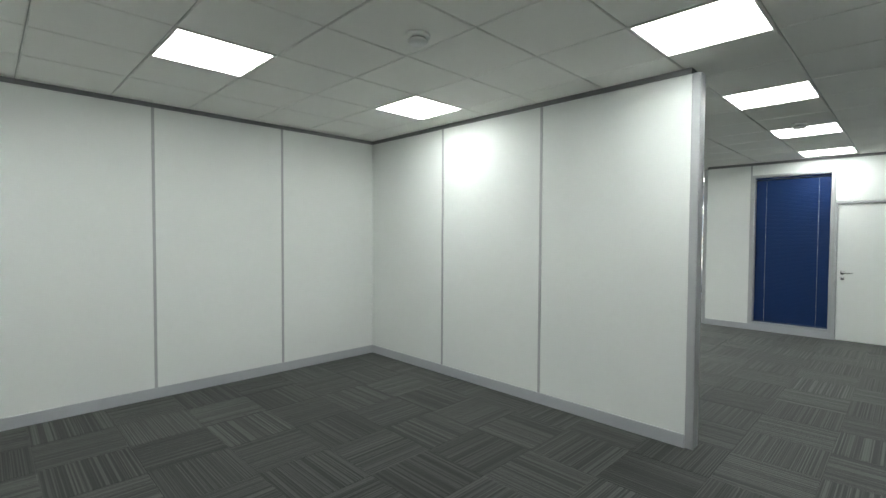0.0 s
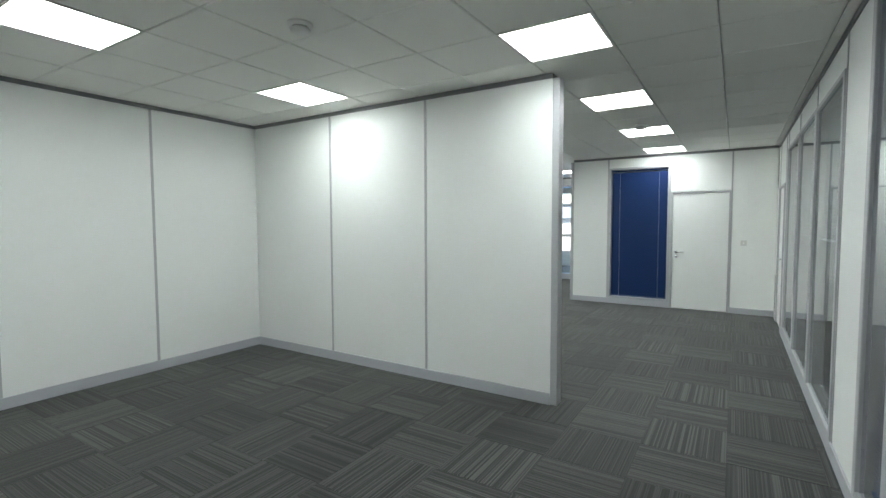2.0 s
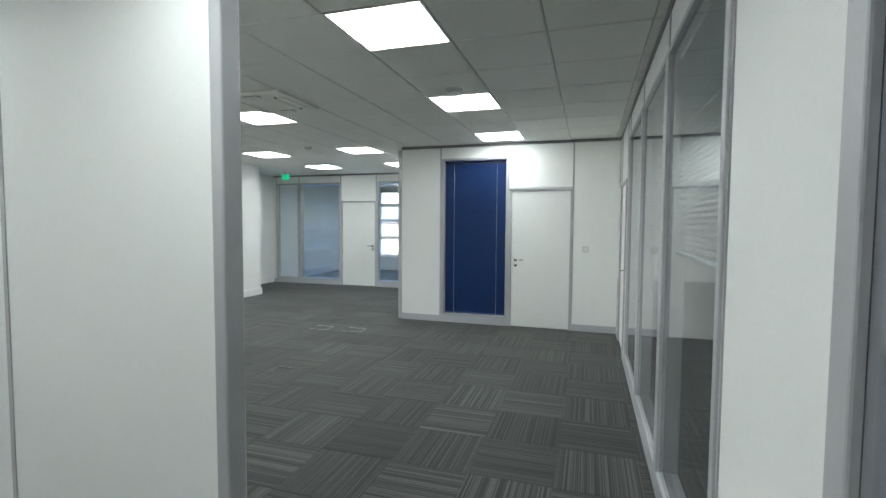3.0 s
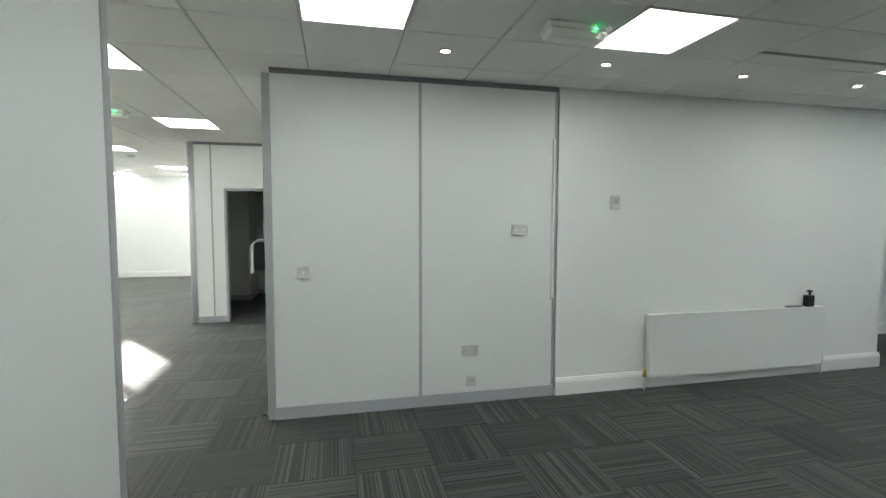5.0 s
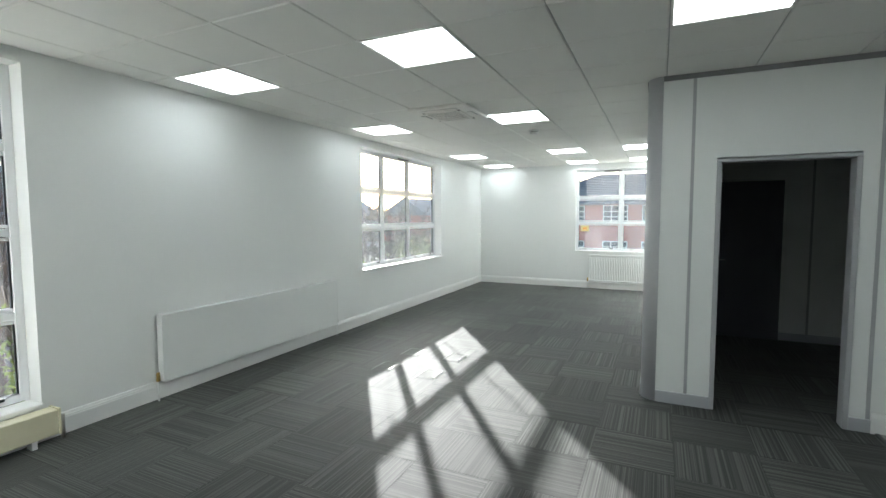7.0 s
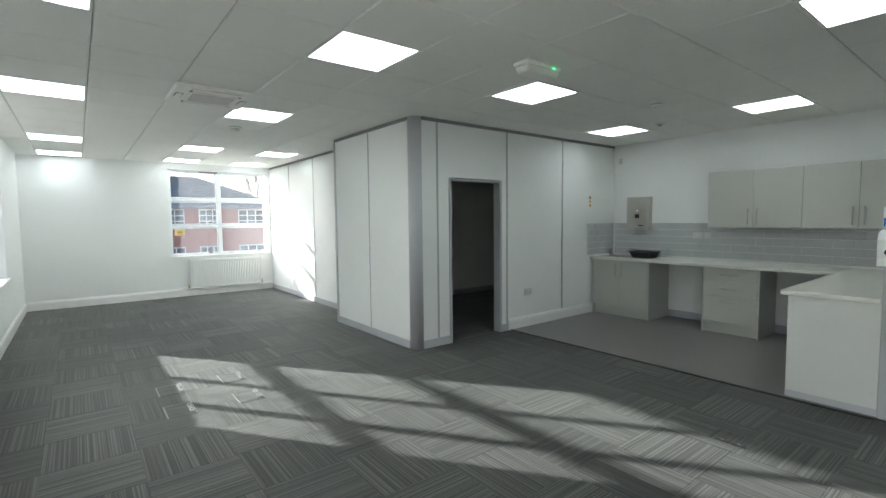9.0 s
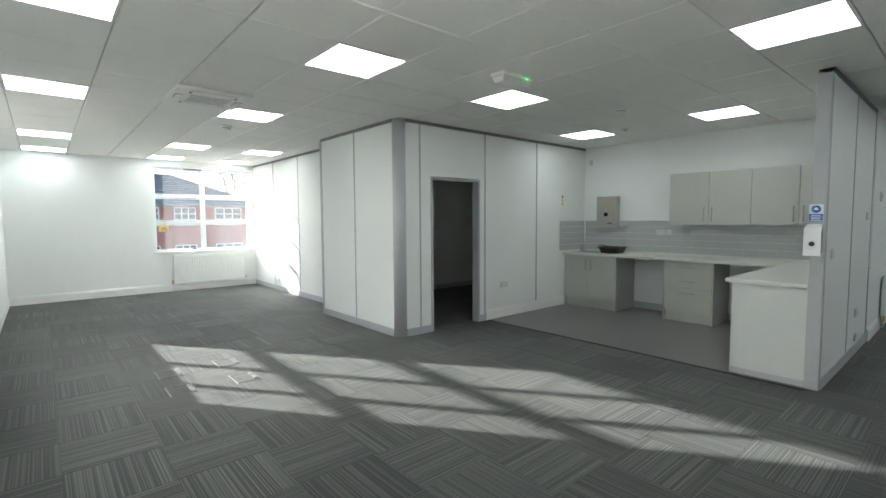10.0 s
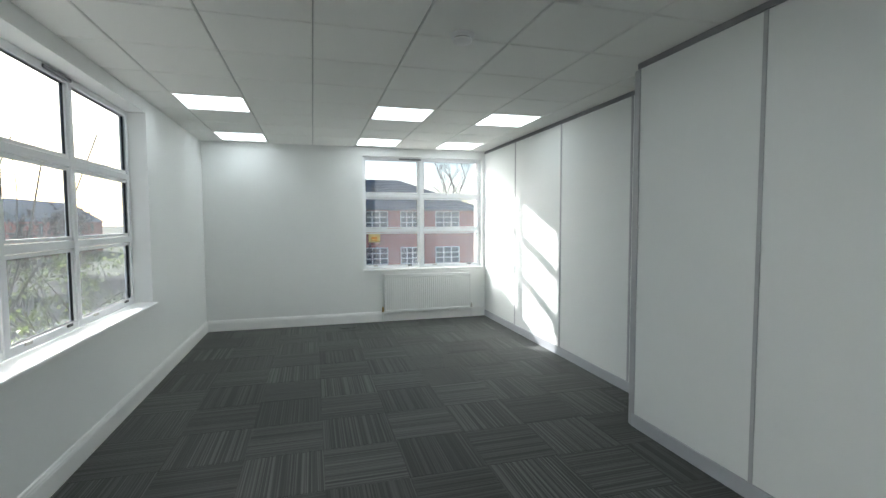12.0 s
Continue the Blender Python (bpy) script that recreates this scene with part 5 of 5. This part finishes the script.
for x, y, m, turn in ((-15.0, 6.3, BLUE_PAINT, 10), (27, 4.5, BLUE_PAINT, 80), (26, 1.0, GLOSS, 85)):
    t = thing("parked_car", "parked car seen through the window", "car", "parked cars", at=(x, y, GZ + 0.035))
    t.rotation_euler[2] = radians(turn)
    part("body", rounded(-0.85, 0.85, -2.1, 2.1, 0.28, 0.85, 0.14, 3), m, t)
    part("cabin", rounded(-0.72, 0.72, -1.3, 1.0, 0.8, 1.42, 0.2, 3), PANE_DARK, t)
    for sx in (-0.8, 0.8):
        for sy in (-1.3, 1.3):
            smooth(part("wheel", tube([(sx - 0.1, sy, 0.31), (sx + 0.1, sy, 0.31)], 0.31, 16), BLACK_PLASTIC, t))

# ---- carpet tiles ----
TS = 0.5


def tile_shape(x0, y0, x1, y1):
    b, z = 0.0025, 0.0
    v = [(x0, y0, -0.001), (x1, y0, -0.001), (x1, y1, -0.001), (x0, y1, -0.001), (x0 + b, y0 + b, z), (x1 - b, y0 + b, z), (x1 - b, y1 - b, z), (x0 + b, y1 - b, z)]
    return v, [(4, 5, 6, 7), (0, 1, 5, 4), (1, 2, 6, 5), (2, 3, 7, 6), (3, 0, 4, 7)]


def tile_me(mat):
    me = bpy.data.meshes.new("carpet_tile")
    v, f = tile_shape(0.0006, 0.0006, TS - 0.0006, TS - 0.0006)
    me.from_pydata(v, [], f); me.materials.append(mat)
    return me


SHARED = {0: tile_me(CARPET_X), 1: tile_me(CARPET_Y)}
REST = {0: ([], []), 1: ([], [])}
for i in range(-4, 32):
    for j in range(-34, 8):
        x, y = -4.06 + i * TS, 12.20 + j * TS
        if x < X0 or x + TS > X1 or y < Y0 or y + TS > Y1:
            continue
        if -0.22 < x + TS / 2 < 2.25 and 5.73 < y + TS / 2 < 9.4:
            continue
        k = (i + j) % 2
        near = (-5.7 < x < -0.3 and 4.2 < y < 11.9) or (-0.3 <= x < 2.6 and -1.3 < y < 5.4) or (-5.2 < x < -0.3 and -1.4 < y < 0.8)
        if near:
            o = new("carpet_tile", SHARED[k])
            o.location, o.parent = (x, y, 0), floor
        else:
            v, f = tile_shape(x + 0.0006, y + 0.0006, x + TS - 0.0006, y + TS - 0.0006)
            n = len(REST[k][0])
            REST[k][0].extend(v); REST[k][1].extend(tuple(a + n for a in q) for q in f)
for k, m in ((0, CARPET_X), (1, CARPET_Y)):
    me = bpy.data.meshes.new("far_carpet_tiles")
    me.from_pydata(REST[k][0], [], REST[k][1]); me.materials.append(m)
    o = new("far_carpet_tiles", me)
    o.parent = floor
    tagged(o, kind="stuff")
